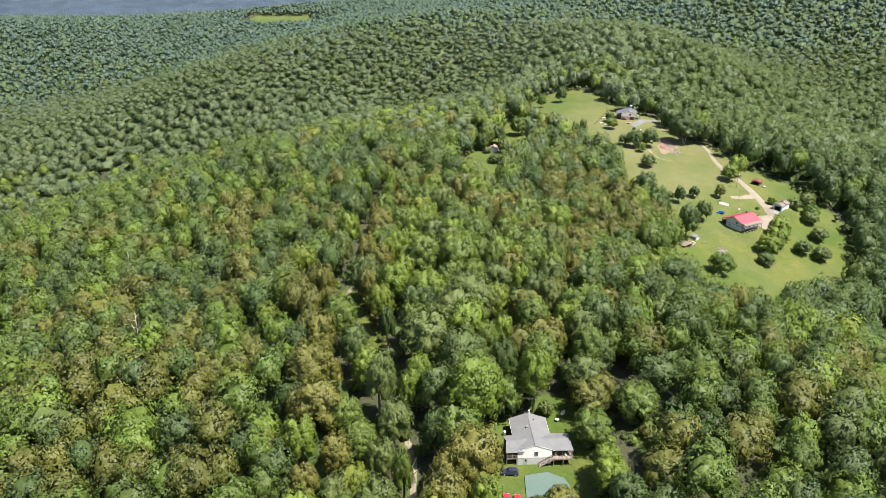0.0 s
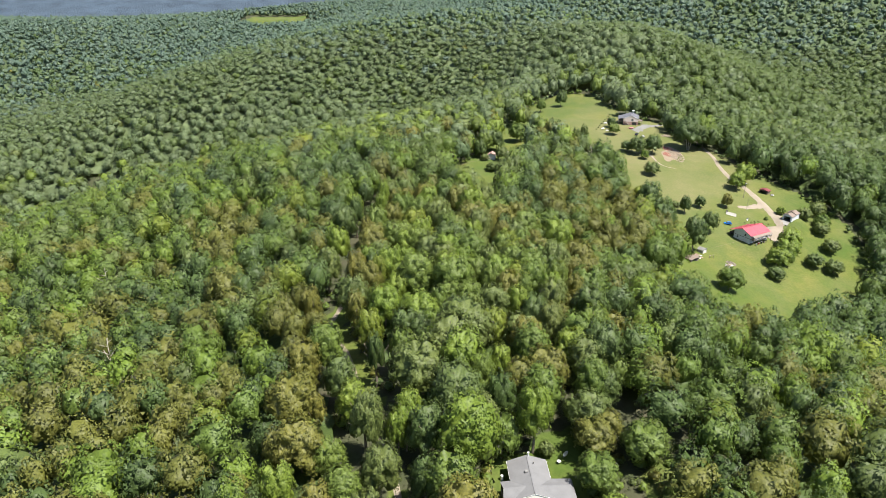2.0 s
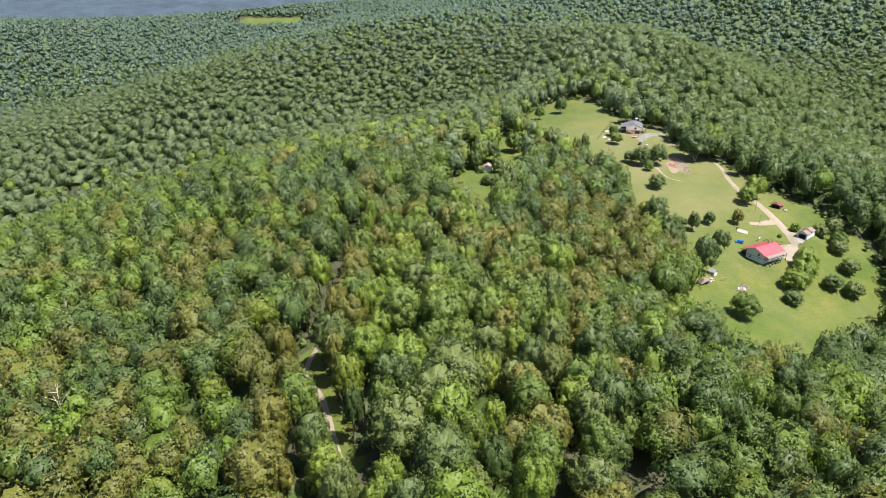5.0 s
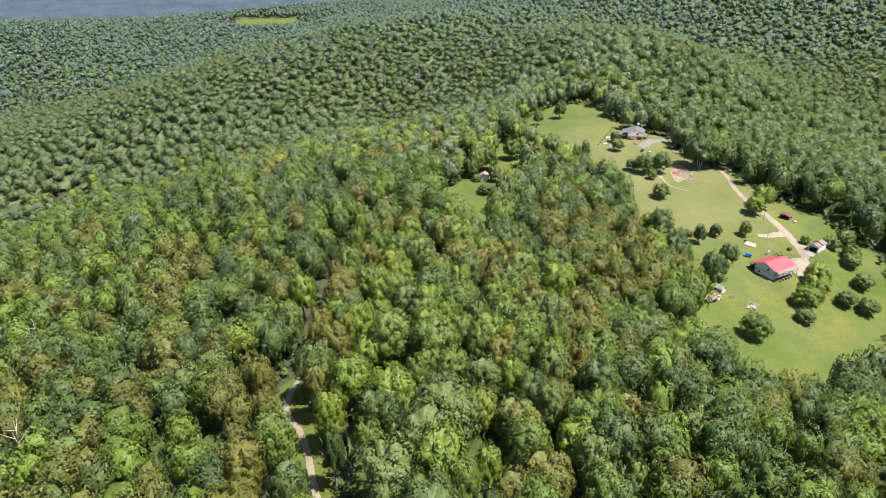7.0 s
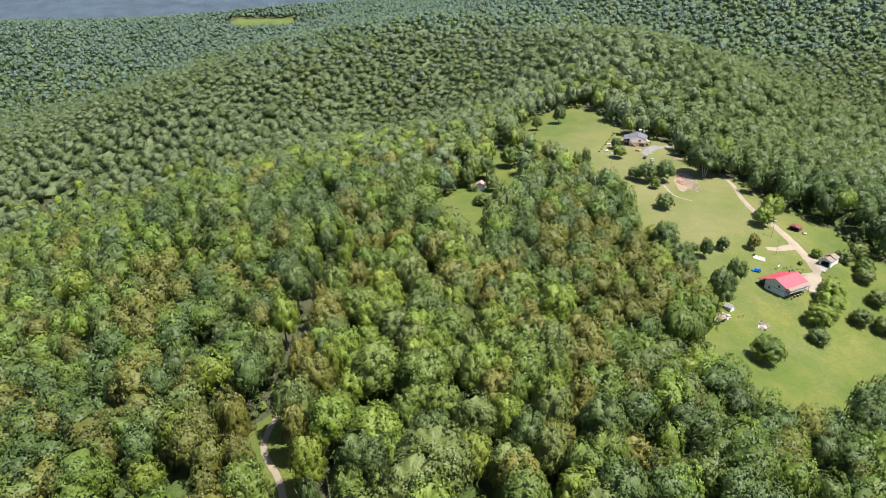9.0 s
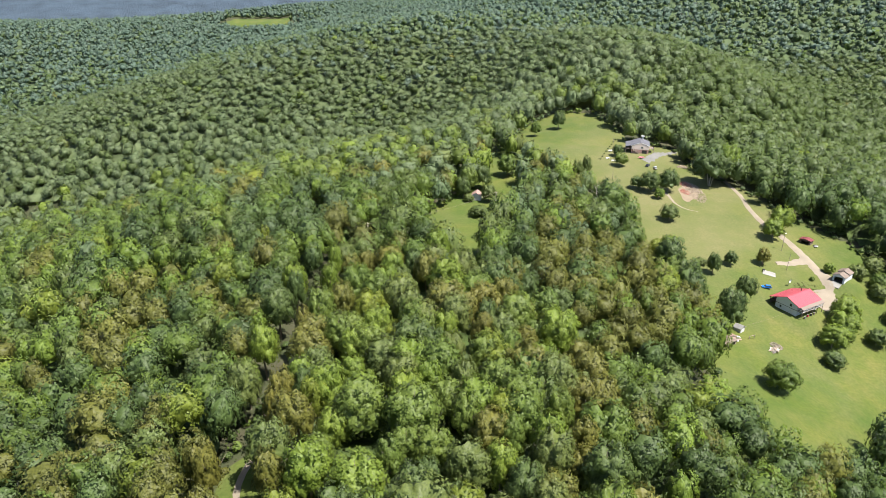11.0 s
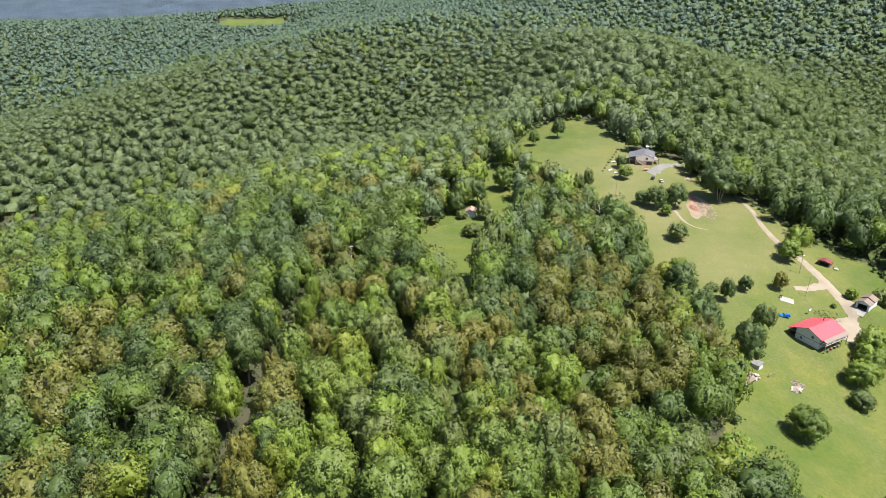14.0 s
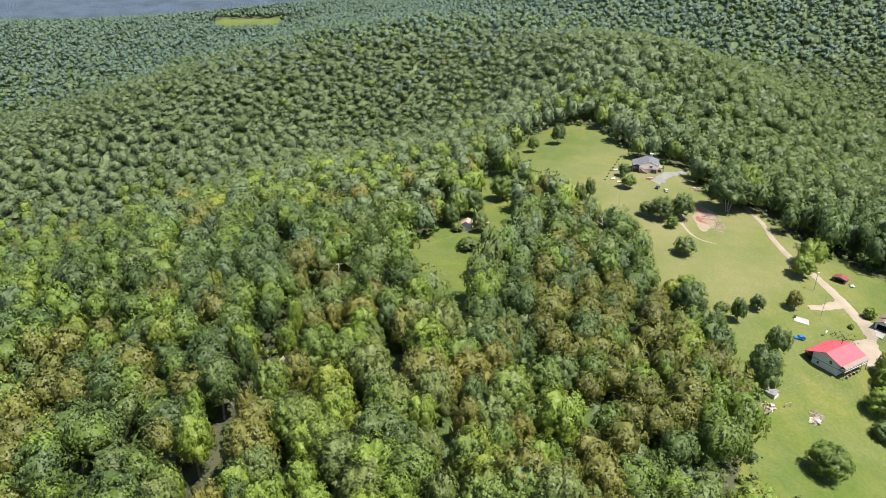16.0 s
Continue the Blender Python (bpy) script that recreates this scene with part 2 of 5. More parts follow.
def geodesic(n):
    """A unit ball whose twenty sides are each cut into n by n triangles."""
    base, sides = ico(1)
    found, verts, faces = {}, [], []

    def corner(p):
        p = p / np.linalg.norm(p)
        key = tuple(np.round(p, 4) + 0.0)
        if key not in found:
            found[key] = len(verts)
            verts.append(p)
        return found[key]

    for a, b, c in base[sides]:
        at_row = [[corner(a + (b - a) * i / n + (c - a) * j / n) for j in range(n + 1 - i)] for i in range(n + 1)]
        for i in range(n):
            for j in range(n - i):
                faces.append((at_row[i][j], at_row[i + 1][j], at_row[i][j + 1]))
                if j < n - i - 1:
                    faces.append((at_row[i + 1][j], at_row[i + 1][j + 1], at_row[i][j + 1]))
    return np.array(verts), np.array(faces)


def dome_ball():
    """A coarse ball of 24 faces without its underside, for crowns far off."""
    v = [(0, 0, 1.0)]
    for z, r, n, o in ((0.72, 0.70, 4, 0.4), (0.12, 1.0, 8, 0.0)):
        v += [(r * math.cos((i + o) * 2 * math.pi / n), r * math.sin((i + o) * 2 * math.pi / n), z) for i in range(n)]
    v.append((0, 0, -0.9))
    f = [(0, 1 + i, 1 + (i + 1) % 4) for i in range(4)]
    for i in range(4):
        j = (i + 1) % 4
        f += [(1 + i, 5 + 2 * i, 5 + 2 * i + 1), (1 + i, 5 + 2 * i + 1, 1 + j), (1 + j, 5 + 2 * i + 1, 5 + (2 * i + 2) % 8)]
    f += [(13, 5 + (i + 1) % 8, 5 + i) for i in range(8)]
    return np.array(v), np.array(f)


ICO = {0: dome_ball(), 1: ico(2), 6: geodesic(6)}


def crown_shape(rng, lobes, level, leaves, leaf, tall=1.0, peak=1.28, small=0.17, large=0.34, rough=0.03, point=0.0, core=0.56, loose=0.34, inner=0.72):
    """A crown of unit half-width: one dome of swelling boughs with many loose leaf sprays on it.

    Gives vertices, faces and the way in which the foliage at each vertex faces. z from 0 to about 2 * tall.
    point: how much the crown narrows towards its top."""
    heart = np.array((0, 0, 0.80))
    centres, radii = [(0, 0, 0.80)], [core]
    skew = rng.uniform(-0.12, 0.12, 2)
    for i in range(lobes):
        u = i / max(1, lobes - 1)
        a = i * 2.39996 + rng.uniform(-0.5, 0.5)
        zz = 0.34 + peak * u
        reach = (0.97 - 0.5 * (small + large)) * math.sqrt(max(0.02, 1 - ((zz - 0.66) / 1.10) ** 2)) * rng.uniform(0.88, 1.06) * (1.05 - point * u)
        centres.append((reach * math.cos(a) + skew[0] * zz, reach * math.sin(a) + skew[1] * zz, zz))
        radii.append(rng.uniform(small, large) * (1.12 - 0.22 * u))
    centres, radii = np.array(centres), np.array(radii)
    rel = centres - heart

    def skin(d):
        """How far the boughs reach along each direction, and how the leaves there face."""
        b = d @ rel.T
        disc = b * b - (np.sum(rel * rel, 1) - radii * radii)
        far = np.where(disc > 0, b + np.sqrt(np.maximum(disc, 0)), 0.25)
        k = far.argmax(1)
        p = d * far.max(1)[:, None]
        n = (p - rel[k]) / radii[k][:, None]
        n = n / np.linalg.norm(n, axis=1)[:, None]
        tip = np.sum(n * d, 1)
        n = 0.5 * n + 0.5 * d
        return p, n / np.linalg.norm(n, axis=1)[:, None], tip

    iv, jf = ICO[level]
    iv = iv / np.linalg.norm(iv, axis=1)[:, None]
    jf = jf[iv[jf][:, :, 2].max(1) > -0.62]
    p, n, _ = skin(iv)
    p = p * (inner + rough * rng.standard_normal((len(p), 1)))
    fn = np.cross(p[jf[:, 1]] - p[jf[:, 0]], p[jf[:, 2]] - p[jf[:, 0]])
    n = np.zeros(p.shape)
    for k in range(3):
        np.add.at(n, jf[:, k], fn)
    n /= np.linalg.norm(n, axis=1)[:, None] + 1e-9
    n = n + rng.normal(0, 0.28, n.shape)
    n /= np.linalg.norm(n, axis=1)[:, None]
    verts, ways, faces = [p + heart], [n], [jf]
    if leaves:
        d = rng.standard_normal((leaves * 5, 3))
        d = d / np.linalg.norm(d, axis=1)[:, None]
        d = d[d[:, 2] > -0.55 + 0.3 * rng.uniform(0, 1, len(d))]
        p, n, tip = skin(d)
        on_tips = np.where(tip > 0.3 + 0.6 * rng.uniform(0, 1, len(d)))[0][:leaves]
        d, p, n = d[on_tips], p[on_tips], n[on_tips]
        pos = p * rng.uniform(0.90, 1.06, (len(d), 1)) + heart
        nrm = n + loose * rng.standard_normal(d.shape)
        nrm /= np.linalg.norm(nrm, axis=1)[:, None]
        t1 = np.cross(nrm, rng.standard_normal(d.shape))
        t1 /= np.linalg.norm(t1, axis=1)[:, None]
        t2 = np.cross(nrm, t1)
        size = leaf * rng.uniform(0.55, 1.35, (len(pos), 1))
        face = 0.78 * n + 0.22 * nrm
        face /= np.linalg.norm(face, axis=1)[:, None]
        verts.append(np.stack([pos + t1 * size, pos + t2 * size * 0.9, pos - t1 * size * 0.8 - t2 * size * 0.3], 1).reshape(-1, 3))
        ways.append(np.repeat(face, 3, 0))
        faces.append(np.arange(len(pos))[:, None] * 3 + len(iv) + np.array((0, 1, 2)))
    v, w = np.concatenate(verts), np.concatenate(ways)
    # one shade for each spray of leaves
    shade = np.concatenate([rng.uniform(-0.15, 0.15, len(iv)), np.repeat(rng.uniform(-0.5, 0.5, (len(v) - len(iv)) // 3), 3)])
    v[:, 2] *= tall
    return v, np.concatenate(faces), w, shade


def leafy_mesh(name, v, f, w, mats, mat_index=None, tone=None, shade=None):
    me = quick_mesh(name, v, f, mats, mat_index)
    layer = me.attributes.new("way", "FLOAT_VECTOR", "POINT")
    layer.data.foreach_set("vector", np.ascontiguousarray(w, np.float32).ravel())
    layer = me.attributes.new("tone", "FLOAT", "POINT")
    layer.data.foreach_set("value", np.ascontiguousarray((0.55 if tone is None else 0.22 + 0.56 * tone) + (0.0 if shade is None else 0.5 * shade) + np.zeros(len(v)), np.float32))
    return me


def limb(verts, faces, a, b, r1, r2, sides=6):
    a, b = np.array(a, float), np.array(b, float)
    d = (b - a) / np.linalg.norm(b - a)
    s = np.cross(d, (0.3, 0.9, 0.2))
    s /= np.linalg.norm(s)
    t = np.cross(d, s)
    base = sum(len(v) for v in verts)
    ang = np.arange(sides) * 2 * math.pi / sides
    ring = np.cos(ang)[:, None] * s + np.sin(ang)[:, None] * t
    verts.append(np.concatenate([a + ring * r1, b + ring * r2]))
    for i in range(sides):
        j = (i + 1) % sides
        faces.append([base + i, base + j, base + sides + j])
        faces.append([base + i, base + sides + j, base + sides + i])


def trunk_shape(rng, high, bole, thick):
    """A tapered trunk that forks into limbs; in metres."""
    verts, faces = [], []
    lean = rng.uniform(-0.03, 0.03, 2) * high
    fork = (lean[0], lean[1], bole)
    limb(verts, faces, (0, 0, -0.8), (lean[0] * 0.3, lean[1] * 0.3, bole * 0.35), thick * 1.3, thick, 8)
    limb(verts, faces, (lean[0] * 0.3, lean[1] * 0.3, bole * 0.35), fork, thick, thick * 0.7, 8)
    limb(verts, faces, fork, (lean[0] * 1.4, lean[1] * 1.4, high * 0.85), thick * 0.7, thick * 0.15)
    for i in range(5):
        a = i * 1.26 + rng.uniform(-0.4, 0.4)
        z0 = bole * rng.uniform(0.8, 1.15)
        out = (high - bole) * rng.uniform(0.25, 0.4)
        limb(verts, faces, (fork[0], fork[1], z0), (fork[0] + out * math.cos(a), fork[1] + out * math.sin(a), z0 + (high - bole) * rng.uniform(0.35, 0.6)), thick * 0.45, thick * 0.1, 5)
    return np.concatenate(verts), np.array(faces)


def merged(name, shapes, rng, x, y, z, wide, tall, turn, species, calm=1.0):
    """Many copies of the shapes joined into one mesh; calm: how far sprays differ in shade."""
    vs, fs, ms, ws, ts, base = [], [], [], [], [], 0
    which = rng.integers(0, len(shapes), len(x))
    tone = 0.5 + (rng.uniform(0, 1, len(x)) - 0.5) * (0.3 + 0.7 * calm)
    for k, (v, f, w, shade) in enumerate(shapes):
        sel = np.where(which == k)[0]
        if not len(sel):
            continue
        c, s = np.cos(turn[sel])[:, None], np.sin(turn[sel])[:, None]
        r, h = wide[sel][:, None], tall[sel][:, None]
        p = np.stack([(v[:, 0] * c - v[:, 1] * s) * r + x[sel][:, None], (v[:, 0] * s + v[:, 1] * c) * r + y[sel][:, None], v[:, 2] * h + z[sel][:, None]], -1)
        q = np.stack([w[:, 0] * c - w[:, 1] * s, w[:, 0] * s + w[:, 1] * c, np.broadcast_to(w[:, 2], p.shape[:2])], -1)
        vs.append(p.reshape(-1, 3).astype(np.float32))
        ws.append(q.reshape(-1, 3).astype(np.float32))
        ts.append((tone[sel][:, None] + calm * 0.65 * shade[None]).ravel())
        fs.append((f[None] + base + (np.arange(len(sel)) * len(v))[:, None, None]).reshape(-1, 3))
        ms.append(np.repeat(species[sel], len(f)))
        base += len(sel) * len(v)
    return leafy_mesh(name, np.concatenate(vs), np.concatenate(fs), np.concatenate(ws), LEAVES, np.concatenate(ms), np.concatenate(ts))


def scatter(x0, x1, y0, y1, gap, rng, loose=0.42):
    nx, ny = int((x1 - x0) / gap) + 1, int((y1 - y0) / gap) + 1
    i, j = np.meshgrid(np.arange(nx), np.arange(ny))
    x = x0 + (i + 0.5 * (j % 2) + rng.uniform(-loose, loose, i.shape)) * gap
    y = y0 + (j + rng.uniform(-loose, loose, i.shape)) * gap
    return x.ravel(), y.ravel()


def in_woods(x, y, room):
    ok = np.ones(x.shape, bool)
    for poly in CLEARINGS:
        ok &= ~inside(poly, x, y)
        ok &= off_line(poly + poly[:1], x, y) > room * (1 + 0.9 * soft_noise(x, y, 22, 31))
    return ok & (off_line(LANE, x, y) > np.where((y > 208) & (y < 258), 6.2, np.where((y > 146) & (y < 160), 4.2, np.where((y > 255) & (y < 415), 4.2, 2.8))))


def edge_of_woods(x, y):
    """Distance to the nearest clearing's edge."""
    best = np.full(x.shape, 1e9)
    for poly in CLEARINGS:
        best = np.minimum(best, off_line(poly + poly[:1], x, y))
    return best


def kinds(x, y, rng):
    """Which leaf each tree carries: stands of browning trees, deep green hollows, pale crowns here and there;
    haze-tinted leaves farther off.
    """
    n = len(x)
    r = rng.uniform(0, 1, n)
    brown = 0.13 + 0.16 * soft_noise(x, y, 90, 5)
    brown = np.where(np.hypot((x - 92) / 40, (y - 365) / 65) < 1, 0.56, brown)
    brown = np.where(np.hypot((x + 85) / 75, (y - 235) / 110) < 1, 0.42, brown)
    deep = 0.17 + 0.12 * soft_noise(x, y, 130, 8) + np.where((x > 190) & (y < 720), 0.30, 0)
    brown = brown * (1 - 0.8 * np.clip((y - 430) / 200, 0, 1))
    deep = np.where((x < -36) & (x > -82) & (y > 265) & (y < 430), 0.62, deep)
    brown = np.where((x < -36) & (x > -82) & (y > 265) & (y < 430), 0.08, brown)
    brown, deep = np.clip(brown, 0.02, 0.6), np.clip(deep, 0.05, 0.65)
    out = np.where(r < brown, 5, np.where(r < brown + deep, 2, 0))
    rest = out == 0
    q = rng.uniform(0, 1, n)
    out = np.where(rest, np.where(q < 0.30 - 0.16 * np.clip((y - 450) / 200, 0, 1), 0, np.where(q < 0.74, 1, np.where(q < 0.94 + 0.05 * np.clip((y - 560) / 300, 0, 1), 3, 4))), out)
    # with distance most crowns change to the green that has haze in its colour
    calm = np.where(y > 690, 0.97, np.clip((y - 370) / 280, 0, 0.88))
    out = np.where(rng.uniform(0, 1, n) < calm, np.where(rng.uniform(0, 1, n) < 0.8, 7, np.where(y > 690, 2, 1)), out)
    # deep green leaves grow commoner towards +x, between y 250 and 1050
    deep_share = np.clip((x - 0.18 * y - 50) / 70, 0, 0.88) * np.clip((1050 - y) / 150, 0, 1) * (y > 250)
    out = np.where(rng.uniform(0, 1, n) < deep_share, 2, out)
    # painted haze: the share of blue-tinted crowns grows with distance
    blue = np.clip((y - 860) / 500, 0, 0.92) * np.where(deep_share > 0.1, 0.45, 1)
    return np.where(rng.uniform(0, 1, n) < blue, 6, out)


# leading trees of the near stands: x, y, half-width, leaf kind
STAND_BELOW_HOUSE = [(-74, 158, 7.6, 2), (-61, 171, 8.3, 1), (-47, 139, 4.8, 1), (-36, 141, 4.7, 5), (-29, 149, 4.8, 5), (-27, 136, 5.4, 3), (-22, 138, 4.6, 4), (-19, 173, 9.5, 3),
    (-14, 157, 6.6, 3), (-10, 138, 5.4, 1), (7, 141, 7.9, 5), (9, 164, 9.5, 0), (42, 158, 5.9, 1), (43, 145, 4.6, 0), (46, 133, 4.8, 2), (57, 138, 7.8, 5),
    (65, 178, 8.2, 2), (65, 156, 5.4, 2), (67, 139, 6.3, 1), (72, 153, 5.4, 2), (77, 143, 7.9, 5), (81, 130, 5.4, 0)]
STAND_BY_LANE = [(92, 173, 5.0, 5), (101, 162, 8.3, 5), (101, 135, 6.7, 2), (104, 148, 7.1, 3), (127, 175, 8.1, 5), (-120, 191, 7.3, 5), (-92, 183, 6.7, 5), (-78, 183, 5.3, 5),
    (-65, 223, 5.3, 4), (-48, 219, 4.2, 5), (-48, 224, 4.6, 5), (-43, 228, 4.3, 5), (-40, 197, 4.5, 5), (-40, 224, 4.6, 5), (-36, 211, 6.5, 1), (-35, 185, 3.5, 5),
    (-29, 196, 5.4, 2), (-24, 186, 5.5, 0), (-22, 221, 5.5, 4), (-19, 206, 6.6, 2), (-11, 210, 4.5, 1), (-6, 231, 8.3, 0)]
STAND_ACROSS_LANE = [(-4, 195, 9.5, 3), (-3, 210, 3.8, 1), (10, 215, 9.2, 3), (11, 235, 3.8, 2), (14, 193, 4.5, 1), (20, 198, 4.0, 0), (21, 234, 6.1, 3), (30, 204, 7.1, 1),
    (41, 236, 5.9, 3), (47, 202, 6.3, 3), (52, 221, 5.6, 1), (52, 206, 7.6, 2), (57, 200, 3.6, 1), (68, 205, 4.2, 1), (71, 230, 4.1, 0), (77, 199, 5.0, 1),
    (82, 225, 6.0, 1), (89, 196, 6.3, 1), (91, 210, 4.5, 2), (104, 180, 4.7, 2), (111, 204, 5.1, 5), (122, 222, 6.6, 1)]
STAND_ON_SPUR = [(123, 213, 4.2, 5), (124, 186, 5.6, 5), (125, 231, 3.8, 5), (132, 225, 6.8, 0), (-85, 298, 7.6, 0), (-63, 290, 7.4, 3), (-52, 297, 5.1, 5), (-50, 245, 5.0, 5),
    (-46, 257, 6.5, 2), (-45, 280, 5.1, 1), (-43, 295, 5.9, 0), (-31, 246, 7.8, 3), (-28, 277, 4.9, 0), (-25, 285, 6.3, 3), (-15, 254, 5.4, 0), (1, 241, 4.3, 1),
    (6, 255, 8.3, 1), (35, 288, 5.4, 1), (51, 279, 4.1, 5), (60, 292, 5.6, 5), (65, 240, 7.1, 2), (67, 281, 7.1, 1)]
STAND_MID_SLOPE = [(88, 254, 4.2, 5), (90, 288, 5.0, 3), (98, 242, 4.6, 5), (99, 267, 8.9, 2), (111, 242, 5.2, 5), (157, 273, 9.5, 2), (-107, 357, 6.9, 5), (-107, 333, 4.1, 5),
    (-103, 318, 7.3, 5), (-94, 352, 5.4, 0), (-93, 330, 5.1, 5), (-84, 314, 5.3, 2), (-69, 314, 5.6, 3), (-64, 320, 5.1, 5), (-60, 332, 4.8, 1), (-54, 339, 5.4, 2),
    (-50, 315, 3.2, 0), (-49, 355, 6.2, 1), (-49, 311, 3.9, 0), (-44, 321, 9.1, 2), (-21, 323, 5.3, 5), (-17, 346, 4.9, 0)]
STAND_BROWNING = [(-11, 318, 6.5, 4), (-9, 334, 6.9, 1), (4, 317, 6.0, 3), (17, 340, 8.0, 0), (21, 316, 6.4, 5), (30, 313, 4.6, 2), (38, 331, 5.9, 5), (45, 305, 5.4, 1),
    (56, 315, 4.3, 5), (59, 331, 6.6, 2), (68, 308, 5.2, 1), (72, 344, 8.1, 5), (76, 314, 5.3, 5), (83, 330, 6.3, 0), (85, 300, 5.6, 2), (94, 357, 7.0, 5),
    (95, 323, 7.8, 5), (99, 304, 7.9, 1), (107, 327, 5.9, 0), (-125, 373, 7.4, 2), (-99, 367, 5.1, 5), (-99, 379, 5.9, 1)]
STAND_BY_PADDOCK = [(-91, 387, 5.9, 3), (-80, 388, 3.9, 5), (-69, 391, 3.2, 4), (-56, 385, 6.9, 2), (-50, 360, 6.3, 1), (-38, 361, 7.3, 2), (-35, 381, 6.7, 1), (-33, 411, 6.1, 5),
    (-20, 419, 7.5, 1), (-16, 365, 4.7, 5), (-6, 364, 6.7, 5), (-5, 403, 9.5, 3), (-3, 380, 4.9, 5), (16, 382, 9.5, 3), (44, 417, 8.0, 3), (61, 370, 8.7, 5),
    (77, 375, 7.2, 5), (-51, 423, 5.8, 2), (-44, 443, 6.1, 1), (-7, 426, 5.7, 2), (4, 436, 8.5, 0)]

rng = np.random.default_rng(11)
# near and middle woods: the leading trees, and others between them
lead = np.array(STAND_BELOW_HOUSE + STAND_BY_LANE + STAND_ACROSS_LANE + STAND_ON_SPUR + STAND_MID_SLOPE + STAND_BROWNING + STAND_BY_PADDOCK, float)
fx, fy = scatter(-430, 430, 92, 470, 9.0, rng)
keep = in_woods(fx, fy, 2.2) & (np.abs(fx - 10) < 0.70 * (fy + 40) + 10)
for lx, ly, lr, _ in lead:
    keep &= np.hypot(fx - lx, fy - ly) > 0.62 * lr + 3.0
fx, fy = fx[keep], fy[keep]
fr = 4.4 + 4.0 * rng.beta(1.6, 2.2, len(fx))
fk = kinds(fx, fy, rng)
fx, fy = np.concatenate([lead[:, 0], fx]), np.concatenate([lead[:, 1], fy])
fr, fk = np.concatenate([lead[:, 2], fr]), np.concatenate([lead[:, 3].astype(int), fk])
fh = 12.5 + 1.35 * fr + rng.uniform(-2.5, 2.5, len(fx)) + 1.6 * soft_noise(fx, fy, 60, 3)
fh = np.where((fx > 36) & (fx < 60) & (fy > 118) & (fy < 184), fh * 0.68, fh)
by_lane = off_line(LANE, fx, fy)
fx = np.where((by_lane < 4.5) & (fy > 255) & (fy < 415), fx + np.sign(fx + 34) * (4.5 - by_lane), fx)
by_lane = off_line(LANE, fx, fy)
room = np.where((fy > 204) & (fy < 262), 2.4, np.where(fy < 204, -0.6, 1.2))
fr = np.where(fy < 430, np.minimum(fr, np.maximum(3.0, by_lane - room)), fr)
fz = height(fx, fy)
ft = rng.uniform(0, 6.28, len(fx))
reach = np.hypot(fx - 8, np.maximum(0, np.maximum(130 - fy, fy - 330)) * 1.5) + np.abs(fx - 8) * 0.3
order = np.argsort(reach)
single, massed = order[:270], order[270:]

fine = (fy < 410) & (fx > -90) & (fx < 150)
for here, shapes, name in ((fine, [crown_shape(rng, 46, 1, 1300, 0.068, 1.0, 1.28, 0.17, 0.28, 0.03, p) for p in (0.0, 0.05, 0.2, 0.3, 0.12, 0.05)], "forest"),
                           (~fine, [crown_shape(rng, 40, 1, 600, 0.088, 1.0, 1.28, 0.19, 0.30, 0.03, p) for p in (0.0, 0.05, 0.2, 0.3, 0.12, 0.05)], "outer_forest")):
    q = massed[here[massed]]
    crown_tall = fh[q] * np.where(edge_of_woods(fx[q], fy[q]) < 9, 0.46, 0.35)
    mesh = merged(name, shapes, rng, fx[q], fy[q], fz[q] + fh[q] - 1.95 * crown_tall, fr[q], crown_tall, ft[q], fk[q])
    tagged(new(name, mesh), "dense broadleaf summer forest in mixed greens and browning crowns", "forest", kind="stuff")

# single trees where the flight passes nearest
NEAR = [[None] * 4 for _ in LEAVES]
TRUNKS = []
for j in range(4):
    tv, tf = trunk_shape(rng, 20.0, 9.0, 0.32)
    TRUNKS.append(quick_mesh("trunk", tv, tf, [BARK]))
for s in range(len(LEAVES)):
    for j, (lobes, point) in enumerate(((58, 0.05), (52, 0.2), (62, 0.0), (54, 0.28))):
        v, f, w, shade = crown_shape(rng, lobes, 6, 2550, 0.058, 1.0, 1.28, 0.15, 0.26, 0.02, point, 0.56, 0.38, 0.84)
        NEAR[s][j] = leafy_mesh("crown", v, f, w, [LEAVES[s]], None, None, shade)
LOOKS = ["fresh green maple", "mid-green broadleaf", "deep green broadleaf", "grey-green broadleaf", "yellow-green poplar", "browning broadleaf", "haze-tinted blue broadleaf", "haze-tinted green broadleaf"]


def tree(x, y, high, wide, species, shape, turn, label, group, bole=0.27, name="tree"):
    """One tree: an empty at its foot, a forked trunk and a leafy crown."""
    ob = tagged(new(name), label, "tree", group)
    ob.location = at(x, y, -0.1)
    ob.rotation_euler = (0, 0, turn)
    t = new("trunk", TRUNKS[shape])
    t.parent, t.scale = ob, (high / 20, high / 20, high / 20)
    c = new("crown", NEAR[species][shape])
    c.parent = ob
    c.location = (0, 0, high * bole)
    c.scale = (wide, wide, high * (1 - bole) / 1.95)
    return ob


for i in single:
    s = int(fk[i])
    tree(fx[i], fy[i], fh[i], fr[i], s, int(i) % 4, ft[i], LOOKS[s] + (" tree, tall in dense forest" if fh[i] > 20 else " tree of middle height in dense forest"), "forest trees")

